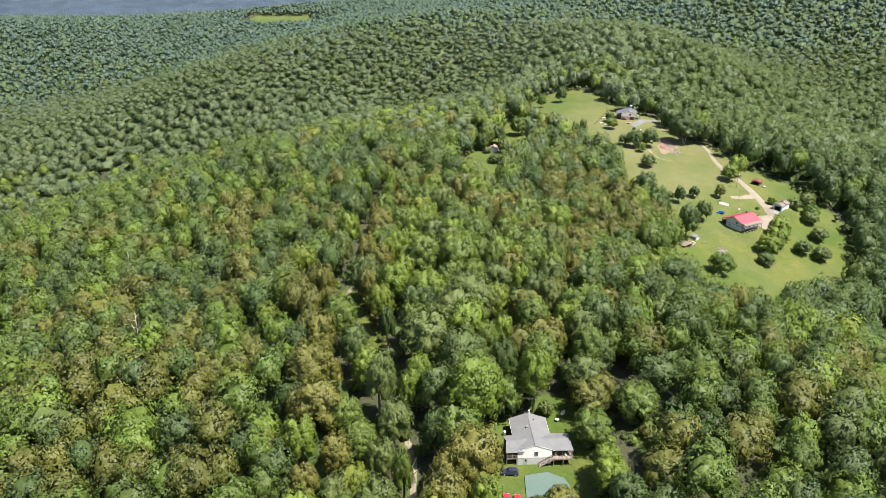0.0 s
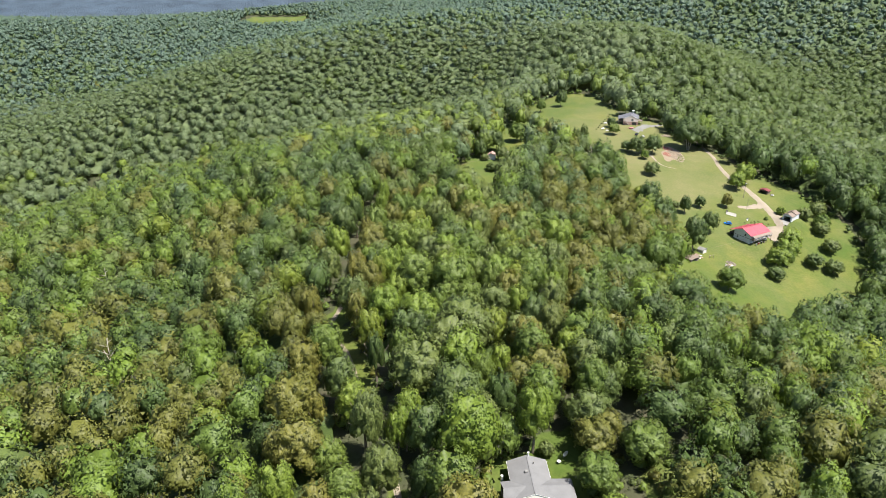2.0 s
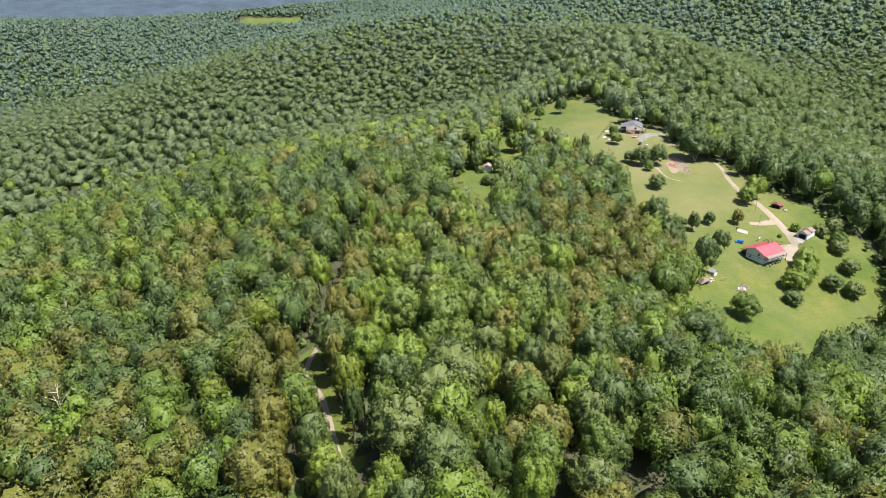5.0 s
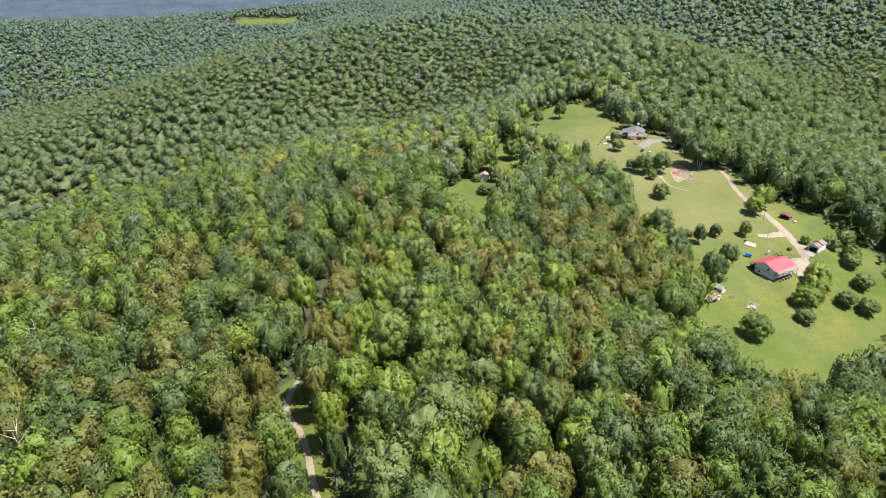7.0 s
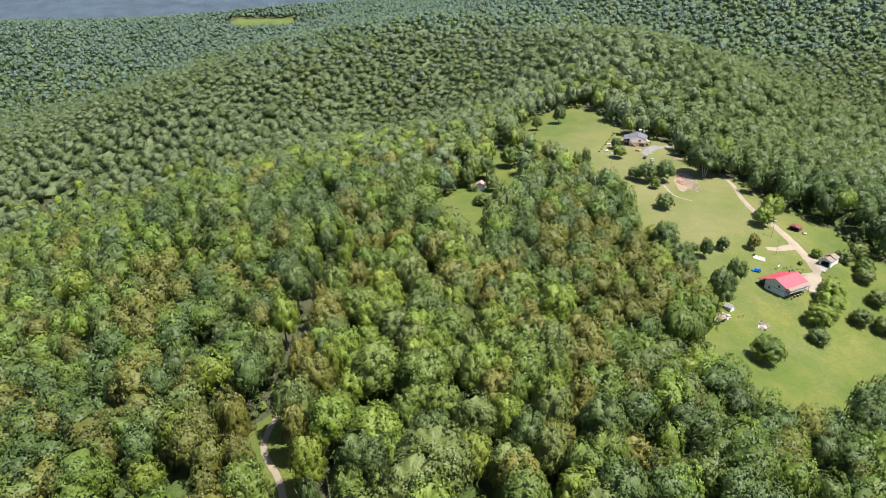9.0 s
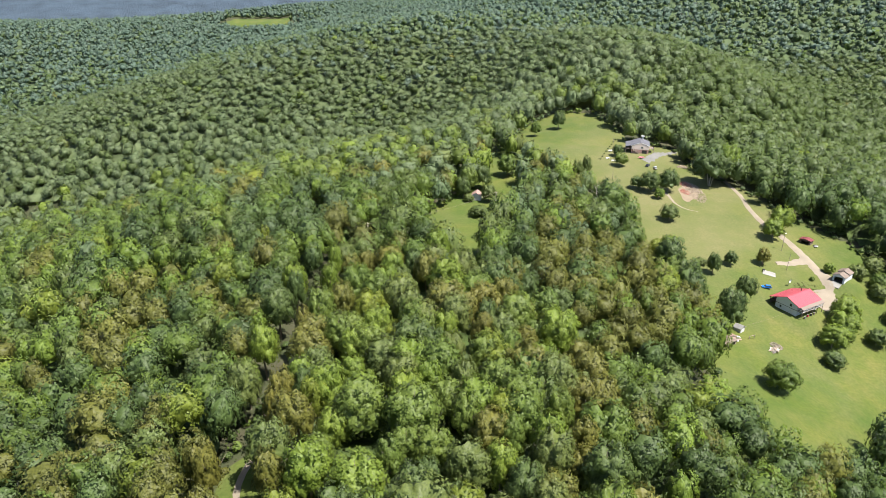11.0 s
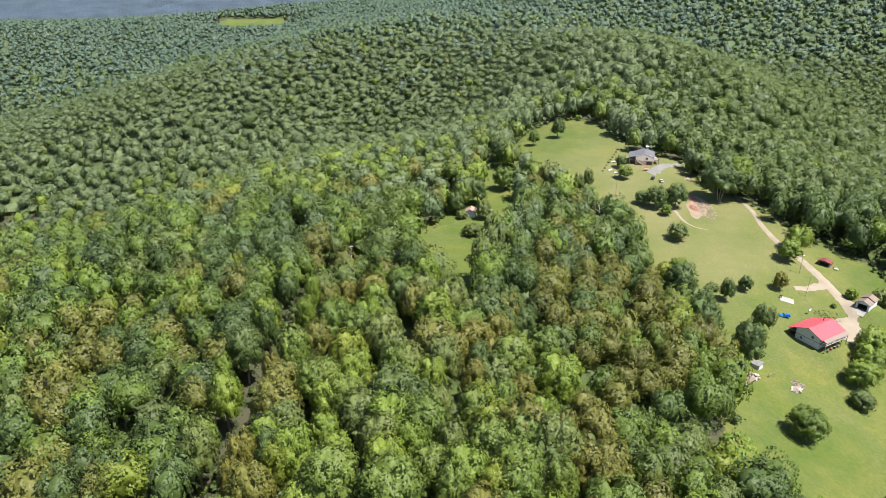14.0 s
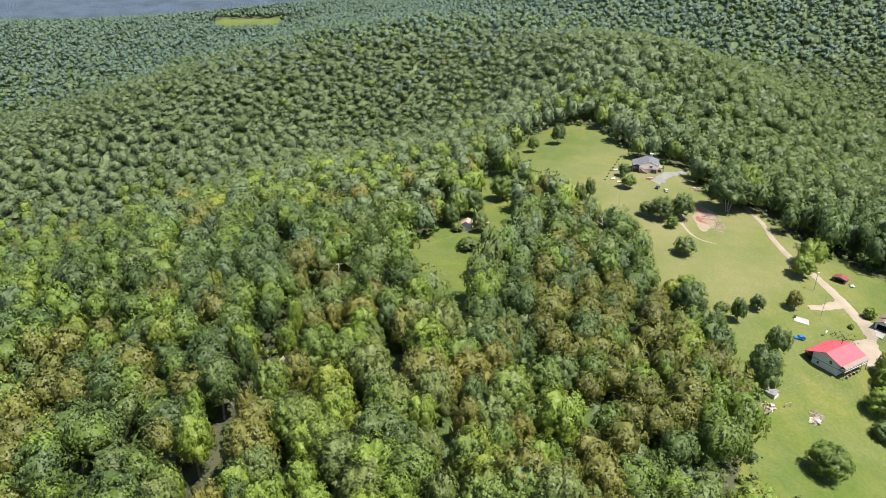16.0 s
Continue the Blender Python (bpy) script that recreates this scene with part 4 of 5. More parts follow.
def near_house():
    h = thing("house", 25.3, 152.4, 0.15, 2.5, "white gabled house with grey shingle roof and timber porches", "house")
    part("foundation", boxes((-4.7, 4.7, 0.0, 14.0, -0.6, 2.3)), BLOCK, h, "grey painted block foundation")
    part("wall", upright([(-4.75, 2.3), (4.75, 2.3), (4.75, 4.75), (0, 6.35), (-4.75, 4.75)], -0.05, 0.15), WHITE, h, "white sided front gable")
    part("wall", upright([(-4.75, 2.3), (4.75, 2.3), (4.75, 4.75), (0, 6.35), (-4.75, 4.75)], 13.85, 14.05), WHITE, h)
    for x in (-4.75, 4.55):
        part("wall", boxes((x, x + 0.2, 0.15, 13.85, 2.3, 4.75)), WHITE, h)
    for s in (-1, 1):
        part("roof", solid([(0, -0.09, 6.62), (s * 5.35, -0.09, 4.72), (s * 5.35, 14.5, 4.72), (0, 14.5, 6.62)], 0.16), SHINGLE, h, "grey shingle roof slope")
    part("ridge_cap", boxes((-0.16, 0.16, -0.16, 14.5, 6.56, 6.68)), SHINGLE, h)
    for s in (-1, 1):
        part("gutter", boxes((s * 5.36 - 0.06, s * 5.36 + 0.06, 7.6, 14.5, 4.54, 4.68)), TRIM, h, "white gutter")
        bm = bmesh.new()
        pole_shape(bm, (0, -0.10, 6.5), (s * 5.35, -0.10, 4.6), 0.05, 0.05, 4)
        part("fascia", bm, TRIM, h, "white fascia board")
    # cross wing roofs over the porches
    part("porch_roof", solid([(4.6, -0.06, 4.62), (10.7, -0.06, 4.45), (9.6, 3.4, 5.85), (1.2, 3.4, 6.05)], 0.14), SHINGLE, h, "grey shingle porch roof")
    part("porch_roof", solid([(1.2, 3.4, 6.05), (9.6, 3.4, 5.85), (10.7, 7.3, 4.45), (4.6, 7.3, 4.7)], 0.14), SHINGLE, h)
    part("porch_roof", solid([(10.7, -0.06, 4.45), (10.7, 7.3, 4.45), (9.6, 3.4, 5.85)], 0.14), SHINGLE, h)
    part("porch_roof", solid([(-8.0, -0.35, 4.45), (-3.0, -0.35, 4.6), (-1.2, 3.4, 6.05), (-7.6, 3.4, 5.6)], 0.14), SHINGLE, h)
    part("porch_roof", solid([(-7.6, 3.4, 5.6), (-1.2, 3.4, 6.05), (-4.6, 7.0, 4.7), (-8.0, 7.0, 4.45)], 0.14), SHINGLE, h)
    # right porch
    part("deck", boxes((4.75, 10.5, -1.1, 6.6, 2.1, 2.3)), TIMBER, h, "weathered timber deck")
    part("porch_wall", boxes((4.75, 10.3, 5.4, 5.6, 2.3, 4.5)), DARKWOOD, h, "dark back wall of the porch")
    railing(h, 4.9, -1.05, 10.45, -1.05, 2.3, TIMBER, 0.35)
    railing(h, 10.45, -1.05, 10.45, 6.5, 2.3, TIMBER, 0.35)
    posts(h, [(5.0, 0.0), (7.7, 0.0), (10.4, 0.0), (10.4, 3.3), (10.4, 6.4)], 2.3, 4.45, DARKWOOD)
    posts(h, [(5.2, -1.0), (7.8, -1.0), (10.3, -1.0), (10.3, 3.0), (10.3, 6.3), (7.8, 3.0)], -0.8, 2.1, TIMBER)
    stairs(h, 1.2, 4.8, -1.15, -0.2, -0.1, 2.3, 11, TIMBER)
    # left porch
    part("deck", boxes((-7.8, -4.75, -0.2, 6.6, 2.1, 2.3)), TIMBER, h)
    railing(h, -7.75, -0.15, -4.8, -0.15, 2.3, TIMBER, 0.35)
    railing(h, -7.75, -0.15, -7.75, 6.5, 2.3, TIMBER, 0.35)
    posts(h, [(-7.7, -0.1), (-6.2, -0.1), (-7.7, 3.2), (-7.7, 6.4)], 2.3, 4.4, TIMBER)
    posts(h, [(-7.7, -0.1), (-5.0, -0.1), (-7.7, 3.2), (-7.7, 6.4)], -0.8, 2.1, TIMBER)
    part("porch_wall", boxes((-7.6, -4.75, 5.0, 5.2, -0.4, 4.4)), DARKWOOD, h)
    window(h, 0.35, 3.0, 1.0, 1.25, -0.07)
    door = part("door", boxes((-2.9, -1.95, -0.06, -0.002, 0.0, 2.05)), SILVER, h, "grey basement door")
    part("door_window", boxes((-2.65, -2.2, -0.075, -0.061, 1.1, 1.8)), GLASS, door)
    side_window(h, 9.5, 3.1, 1.2, 1.2, 4.77)
    side_window(h, 12.0, 3.1, 1.0, 1.2, 4.77)
    for x, y, s in ((-1.0, 8.2, 0.35), (1.4, 11.5, 0.15)):
        part("roof_vent", boxes((x - s, x + s, y - s, y + s, 5.8, 6.75)), PALE_IRON, h, "metal roof vent")
    bm = bmesh.new()
    pole_shape(bm, (0.4, 14.3, 0), (0.4, 14.3, 7.6), 0.28, 0.28, 10)
    part("chimney", bm, TRIM, h, "pale flue at the back gable")
    # porch clutter stands on the deck
    for x, y, c in ((6.0, 0.6, TRIM), (6.7, 1.2, TIMBER), (8.7, 0.5, TRIM)):
        ch = thing("porch_chair", 25.3 + x, 152.6 + y, 2.45, 20, "pale porch chair standing on the deck", "chair", "porch chairs")
        part("seat", boxes((-0.28, 0.28, -0.28, 0.28, 0.36, 0.43)), c, ch)
        part("backrest", boxes((-0.28, 0.28, 0.24, 0.30, 0.43, 1.0)), c, ch)
        for lx in (-0.25, 0.21):
            for ly in (-0.25, 0.21):
                part("leg", boxes((lx, lx + 0.04, ly, ly + 0.04, 0, 0.36)), c, ch)


near_house()


def car(x, y, turn, paint, name, label, long=4.6, wide=1.85, high=1.65, z=None):
    """A car: bodywork, glasshouse, roof, four wheels with rims, lamps. Front towards its own +x."""
    c = thing(name, x, y, z, turn, label, "car")
    l, w = long / 2, wide / 2
    low = [(-l, 0.35), (l, 0.35), (l, 0.78), (l * 0.93, 0.92), (l * 0.45, 1.0), (-l * 0.95, 1.02), (-l, 0.9)]
    bm = upright(low, -w, w)
    bmesh.ops.bevel(bm, geom=list(bm.edges), offset=0.07, segments=2, affect="EDGES")
    part("body", bm, paint, c)
    bm = bmesh.new()
    a = [(-l * 0.92, 0.98), (l * 0.42, 0.98), (l * 0.12, high - 0.06), (-l * 0.78, high - 0.06)]
    rows = [[bm.verts.new((px, s * (w - (0.05 if pz < 1.1 else 0.22)), pz)) for px, pz in a] for s in (-1, 1)]
    bm.faces.new(rows[0])
    bm.faces.new(rows[1][::-1])
    for i in range(4):
        j = (i + 1) % 4
        bm.faces.new((rows[0][j], rows[0][i], rows[1][i], rows[1][j]))
    bmesh.ops.recalc_face_normals(bm, faces=bm.faces)
    part("windows", bm, GLASS, c, "dark glass all round")
    bm = boxes((-l * 0.80, l * 0.14, -w + 0.2, w - 0.2, high - 0.08, high))
    bmesh.ops.bevel(bm, geom=list(bm.edges), offset=0.03, segments=2, affect="EDGES")
    part("roof", bm, paint, c)
    for px in (-l * 0.62, l * 0.62):
        for s in (-1, 1):
            bm = bmesh.new()
            pole_shape(bm, (px, s * (w - 0.22), 0.34), (px, s * (w + 0.02), 0.34), 0.34, 0.34, 16)
            wh = part("wheel", bm, BLACK, c)
            bm = bmesh.new()
            pole_shape(bm, (px, s * (w + 0.01), 0.34), (px, s * (w + 0.035), 0.34), 0.20, 0.18, 12)
            part("rim", bm, SILVER, wh, "silver wheel rim")
    for s in (-1, 1):
        part("headlight", boxes((l - 0.06, l + 0.01, s * w * 0.62 - 0.2, s * w * 0.62 + 0.2, 0.68, 0.84)), TRIM, c)
        part("tail_light", boxes((-l - 0.01, -l + 0.06, s * w * 0.72 - 0.14, s * w * 0.72 + 0.14, 0.72, 0.92)), RED, c)
    return c


car(18.2, 148.6, 176, NAVY, "suv", "dark navy estate car parked on grass beside the house", 4.7, 1.9, 1.75)
car(166.4, 389.2, 172, BLUE, "hatchback", "bright blue hatchback parked on the meadow", 4.3, 1.8, 1.5)
car(146.9, 524.5, 60, NAVY, "dark_car", "dark blue car parked on grass above the drive", 4.5, 1.8, 1.5)
car(150.6, 520.4, 80, SILVER, "silver_car", "dark glassed silver car parked under trees", 4.5, 1.8, 1.5)
car(16.4, 138.6, 85, RED, "red_car", "small red car parked in the near yard", 4.2, 1.75, 1.5)
car(19.2, 137.9, 85, RED, "red_car", "red pickup-like car parked in the near yard", 4.6, 1.8, 1.6)
cover = tagged(new("pool_cover"), "pale teal pool cover stretched over the yard pool", "pool cover")
cover.location = (27.5, 143.4, 0)
bm = solid([(-5.4, 4.2, 0.42), (-5.9, -7.4, 0.40), (3.9, -7.8, 0.40), (6.3, 0.3, 0.42), (5.3, 3.2, 0.42), (1.0, 5.6, 0.45)], 0.06)
part("sheet", bm, POND, cover)
bm = solid([(-5.2, 4.0, 0.35), (-5.7, -7.2, 0.33), (3.8, -7.6, 0.33), (6.1, 0.3, 0.35), (5.1, 3.0, 0.35), (1.0, 5.4, 0.38)], 0.8)
part("pool_wall", bm, PALEBLUE, cover, "pale pool wall")


def garden_table(x, y):
    t = thing("garden_table", x, y, None, 0, "round white garden table on the lawn", "table")
    bm = bmesh.new()
    pole_shape(bm, (0, 0, 0.70), (0, 0, 0.76), 0.6, 0.6, 18)
    part("tabletop", bm, TRIM, t)
    bm = bmesh.new()
    pole_shape(bm, (0, 0, 0), (0, 0, 0.70), 0.10, 0.06, 8)
    part("pedestal", bm, TRIM, t)


def dish(x, y, z, high, label):
    """A satellite dish on a mast."""
    t = thing("satellite_dish", x, y, z, 30, label, "satellite dish")
    bm = bmesh.new()
    pole_shape(bm, (0, 0, -0.3), (0, 0, high), 0.06, 0.06, 8)
    part("mast", bm, PALE_IRON, t)
    bm = bmesh.new()
    rings = []
    for i in range(5):
        r = 0.9 * i / 4
        rings.append([bm.verts.new((r * math.cos(a), -0.25 + 0.35 * (r / 0.9) ** 2 * -1, r * math.sin(a) + high)) for a in np.arange(12) * math.pi / 6])
    for p, q in zip(rings, rings[1:]):
        for k in range(12):
            if p is not rings[0]:
                bm.faces.new((p[k], p[(k + 1) % 12], q[(k + 1) % 12], q[k]))
            else:
                bm.faces.new((p[0], q[k], q[(k + 1) % 12]))
    part("reflector", bm, TRIM, t, "white dish reflector")
    bm = bmesh.new()
    pole_shape(bm, (0, -0.3, high), (0, -1.1, high), 0.03, 0.03, 6)
    part("feed_arm", bm, PALE_IRON, t)


garden_table(34.0, 169.0)
dish(35.6, 171.0, None, 1.6, "white satellite dish on a short lawn mast")
tank = thing("gas_tank", 18.0, 164.0, None, 0, "white upright tank beside the house wall", "tank")
bm = bmesh.new()
pole_shape(bm, (0, 0, 0), (0, 0, 1.6), 0.45, 0.45, 14)
bmesh.ops.bevel(bm, geom=[e for e in bm.edges if abs(e.verts[0].co.z - e.verts[1].co.z) < 0.01], offset=0.12, segments=2, affect="EDGES")
part("shell", bm, TRIM, tank)


# ---- red roofed house on the meadow ----
def red_house():
    h = thing("house", 167.9, 372.2, -16.6, -61, "pale two-storey house with red metal roof and timber balcony", "house")
    w, L, e, a = 5.2, 14.6, 5.0, 7.1
    k = (a - e) / w
    for y in (0.0, L - 0.2):
        part("wall", upright([(-w, -0.6), (w, -0.6), (w, e), (0, a - 0.05), (-w, e)], y, y + 0.2), PALEBLUE, h, "pale sided gable wall")
    for x in (-w, w - 0.2):
        part("wall", boxes((x, x + 0.2, 0.2, L - 0.2, -0.6, e)), PALEBLUE, h)
    part("band", boxes((-w - 0.04, w + 0.04, -0.05, -0.003, 2.42, 2.62)), DARKWOOD, h, "dark timber band between the storeys")
    part("roof", solid([(0, -0.7, a + 0.12), (0, L + 0.7, a + 0.12), (-8.7, L + 0.7, a + 0.12 - 8.7 * k), (-8.7, -0.7, a + 0.12 - 8.7 * k)], 0.14), RED_ROOF, h, "red metal roof slope")
    part("roof", solid([(0, -0.7, a + 0.12), (6.4, -0.7, a + 0.12 - 6.4 * k), (6.4, L + 0.7, a + 0.12 - 6.4 * k), (0, L + 0.7, a + 0.12)], 0.14), RED_ROOF, h)
    part("roof_seams", ribs(0, a + 0.12, -8.7, a + 0.12 - 8.7 * k, -0.6, L + 0.6, 0.9), RED_ROOF, h)
    part("roof_seams", ribs(0, a + 0.12, 6.4, a + 0.12 - 6.4 * k, -0.6, L + 0.6, 0.9), RED_ROOF, h)
    part("ridge_cap", boxes((-0.2, 0.2, -0.72, L + 0.72, a + 0.08, a + 0.2)), RED_ROOF, h)
    # rusty awning over the balcony
    part("awning", solid([(6.1, 0.2, a - 6.1 * k + 0.02), (8.0, 0.2, a - 7.9 * k), (8.0, L + 0.5, a - 7.9 * k), (6.1, L + 0.5, a - 6.1 * k + 0.02)], 0.08), TAN, h, "rusty tan awning roof")
    part("balcony", boxes((w, 7.9, 0.0, L, 2.35, 2.55)), TIMBER, h, "timber balcony floor")
    railing(h, 7.85, 0.1, 7.85, L - 0.1, 2.55, TRIM, 0.4)
    railing(h, w, 0.05, 7.85, 0.05, 2.55, TRIM, 0.4)
    posts(h, [(7.8, y) for y in (0.1, 3.7, 7.3, 10.9, 14.4)], -0.8, 3.9, DARKWOOD)
    # porch under the long roof side
    part("porch_floor", boxes((-8.4, -w, 0.2, L, 2.3, 2.5)), DARKWOOD, h)
    railing(h, -8.35, 0.25, -w, 0.25, 2.5, DARKWOOD, 0.4)
    posts(h, [(-8.3, y) for y in (0.3, 4.9, 9.7, 14.4)], -1.2, 3.6, DARKWOOD)
    part("lower_wall", boxes((-8.2, -8.0, 0.4, L, -0.8, 2.3)), DARKWOOD, h)
    window(h, 2.1, 3.3, 1.1, 1.2, -0.02)
    window(h, -2.6, 0.9, 0.9, 1.0, -0.02)
    door = part("door", boxes((2.6, 3.5, -0.05, -0.002, 0.05, 2.05)), TRIM, h, "white lower door")
    part("handle", boxes((2.68, 2.74, -0.1, -0.051, 0.95, 1.08)), PALE_IRON, door)
    for y in (3.0, 7.0, 11.0):
        side_window(h, y, 3.3, 1.2, 1.1, w + 0.02)
        side_window(h, y, 0.9, 1.2, 1.1, w + 0.02)
    bm = bmesh.new()
    pole_shape(bm, (-1.6, 11.5, 5.6), (-1.6, 11.5, 8.2), 0.14, 0.14, 8)
    part("stovepipe", bm, BLACK, h, "black stovepipe")


red_house()
dish(178.6, 393.0, None, 2.6, "white satellite dish on a mast behind the house")
for x, y, s, m, label in ((175.6, 367.4, 0.5, RED, "red barrel under the balcony"), (177.5, 368.4, 0.55, BLACK, "black barrel under the balcony"), (179.5, 369.6, 0.5, TAN, "rusty barrel under the balcony"), (173.8, 366.2, 0.45, PALE_IRON, "grey drum under the balcony")):
    b = thing("barrel", x, y, None, 0, label + " beside the house", "barrel", "barrels by the house")
    bm = bmesh.new()
    pole_shape(bm, (0, 0, 0), (0, 0, 0.95), s * 0.8, s * 0.8, 14)
    part("drum", bm, m, b)
    bm = bmesh.new()
    pole_shape(bm, (0, 0, 0.95), (0, 0, 0.99), s * 0.72, s * 0.72, 14)
    part("lid", bm, PALE_IRON, b)


def slab(name, x, y, w, d, turn, mat, label, category, lift=0.12):
    ob = thing(name, x, y, None, turn, label, category)
    ob["kind"] = "structure"
    gx1, gy1 = float(height(x + 1, y) - height(x - 1, y)) / 2, float(height(x, y + 1) - height(x, y - 1)) / 2
    up = Vector((-gx1, -gy1, 1)).normalized()
    ob.matrix_world = Matrix.Translation(at(x, y)) @ Vector((0, 0, 1)).rotation_difference(up).to_matrix().to_4x4() @ Matrix.Rotation(radians(turn), 4, "Z")
    bm = boxes((-w / 2, w / 2, -d / 2, d / 2, -0.6, lift))
    part("slab", bm, mat, ob)
    return ob


slab("concrete_slab", 172.6, 401.0, 6.0, 3.8, -20, CONCRETE, "pale concrete slab lying in the meadow", "slab")
grill = thing("grill", 170.3, 402.3, None, 10, "dark barrel grill standing on the pale slab", "grill")
grill.location.z += 0.12
bm = bmesh.new()
pole_shape(bm, (-0.5, 0, 0.9), (0.5, 0, 0.9), 0.35, 0.35, 12)
part("drum", bm, BLACK, grill)
for x in (-0.4, 0.4):
    part("leg", boxes((x - 0.04, x + 0.04, -0.25, 0.25, 0, 0.75)), BLACK, grill)


def pole(x, y, high, label, arm=0.0, lamp=False, mat=None, lean=0.0, r=0.14):
    p = thing("utility_pole", x, y, None, 15, label, "pole")
    bm = bmesh.new()
    pole_shape(bm, (0, 0, -0.6), (lean, 0, high), r, r * 0.7, 8)
    part("shaft", bm, mat or TIMBER, p)
    if arm:
        part("crossarm", boxes((-arm, arm, -0.07, 0.07, high - 0.7, high - 0.55)), mat or TIMBER, p)
        for x2 in (-arm + 0.1, 0, arm - 0.1):
            bm = bmesh.new()
            pole_shape(bm, (x2, 0, high - 0.55), (x2, 0, high - 0.3), 0.06, 0.05, 6)
            part("insulator", bm, TRIM, p)
        bm = bmesh.new()
        pole_shape(bm, (0.3, 0, high - 2.2), (0.3, 0, high - 1.3), 0.22, 0.22, 10)
        part("transformer", bm, PALE_IRON, p, "grey transformer can")
    if lamp:
        part("lamp", boxes((-0.15, 0.9, -0.16, 0.16, high - 0.35, high - 0.12)), TRIM, p, "white yard lamp head")
    return p


pole(183.0, 405.2, 9.0, "slim dark timber pole in the meadow", r=0.10, lean=0.6)
pole(187.8, 422.0, 9.5, "timber pole with white yard lamp by the driveway", lamp=True, r=0.13)
pole(45.0, 457.5, 10.0, "pale utility pole with crossarm in the paddock", arm=0.9, mat=PALE_BARK, r=0.2)
pole(-19.5, 404.0, 13.5, "tall pale utility pole among forest trees", arm=0.9, mat=PALE_BARK, r=0.2)
pole(118.0, 497.0, 9.5, "slim timber pole in the upper meadow", r=0.10)
pole(131.0, 553.0, 8.5, "timber pole near the garden rows", r=0.12)


def cable(name, a, b, sag, r, mat, label, category="cable"):
    cu = bpy.data.curves.new(name, "CURVE")
    cu.dimensions, cu.bevel_depth, cu.bevel_resolution = "3D", r, 1
    sp = cu.splines.new("POLY")
    n = 16
    sp.points.add(n)
    a, b = Vector(a), Vector(b)
    for i in range(n + 1):
        s = i / n
        p = a.lerp(b, s) - Vector((0, 0, 4 * sag * s * (1 - s)))
        sp.points[i].co = (*p, 1)
    cu.materials.append(mat)
    return tagged(new(name, cu), label, category)


pa, pb = at(45.0, 457.5, 9.4), at(-19.5, 404.0, 12.9)
cable("power_line", pa, pb, 2.2, 0.016, TIMBER, "thin pale power line between two poles")
cable("power_line", pa + Vector((0.8, 0.2, 0)), pb + Vector((0.8, 0.2, 0)), 2.4, 0.016, TIMBER, "thin pale power line between two poles")
cable("power_line", at(141.0, 353.5, 2.6), Vector((169.6, 368.6, -13.6)), 0.9, 0.03, TAN, "thin yellowish cable from shed to house")


# ---- sheds ----
def gable_shed(name, x, y, z, turn, w, L, e, a, roof_mat, wall_mat, label, front_open=True, step=None):
    """A shed with a gable front towards its own -y; step: a raised back half of the roof."""
    h = thing(name, x, y, z, turn, label, "shed")
    hw = w / 2
    if front_open:
        part("front_wall", upright([(-hw, e * 0.82), (hw, e * 0.82), (hw, e), (0, a), (-hw, e)], 0, 0.12), wall_mat, h)
        part("front_wall", boxes((-hw, -hw * 0.72, 0, 0.12, -0.5, e * 0.82)), wall_mat, h)
        part("front_wall", boxes((hw * 0.72, hw, 0, 0.12, -0.5, e * 0.82)), wall_mat, h)
    else:
        part("front_wall", upright([(-hw, -0.5), (hw, -0.5), (hw, e), (0, a), (-hw, e)], 0, 0.12), wall_mat, h)
    part("back_wall", upright([(-hw, -0.5), (hw, -0.5), (hw, e), (0, a), (-hw, e)], L - 0.12, L), wall_mat, h)
    for sx in (-hw, hw - 0.12):
        part("side_wall", boxes((sx, sx + 0.12, 0.12, L - 0.12, -0.5, e)), wall_mat, h)
    # floor coloured near-black to paint in the shade indoors
    part("floor", boxes((-hw + 0.12, hw - 0.12, 0.12, L - 0.12, -0.4, 0.03)), SHADE, h)
    k = (a - e) / hw
    spans = [(-0.4, L + 0.4, 0.0)] if not step else [(-0.4, L * 0.5, 0.0), (L * 0.5, L + 0.4, step)]
    for y0, y1, up in spans:
        for s in (-1, 1):
            part("roof", solid([(0, y0, a + 0.1 + up), (s * (hw + 0.4), y0, a + 0.1 + up - (hw + 0.4) * k), (s * (hw + 0.4), y1, a + 0.1 + up - (hw + 0.4) * k), (0, y1, a + 0.1 + up)], 0.1), roof_mat, h)
            part("roof_seams", ribs(0, a + 0.1 + up, s * (hw + 0.4), a + 0.1 + up - (hw + 0.4) * k, y0 + 0.1, y1 - 0.1, 0.8), roof_mat, h)
    return h


gable_shed("garage", 203.4, 395.6, -13.7, -52, 5.4, 8.5, 2.7, 3.9, TAN, PALEBLUE, "open fronted garage with tan metal roof", True, 0.45)
slab("concrete_apron", 201.9, 394.2, 4.0, 3.0, -52, CONCRETE, "pale concrete apron before the garage", "slab", 0.1)
gable_shed("shed", 204.0, 431.2, -9.6, -50, 5.4, 3.4, 2.3, 2.9, MAROON, DARKWOOD, "small open shed with maroon metal roof")
gable_shed("outbuilding", 140.6, 352.6, None, 40, 3.4, 3.0, 2.2, 3.0, PALE_IRON, BLOCK, "small grey outbuilding at the meadow edge", False)
gable_shed("barn", 35.0, 470.0, 1.6, -12, 5.4, 5.4, 2.9, 4.6, RUST, BLOCK, "old grey barn with rusty iron roof", False)
gable_shed("shed", 181.5, 546.0, None, -30, 5.0, 4.0, 2.2, 3.0, RUST, DARKWOOD, "dark timber shed half hidden under trees")

rnd = random.Random(5)


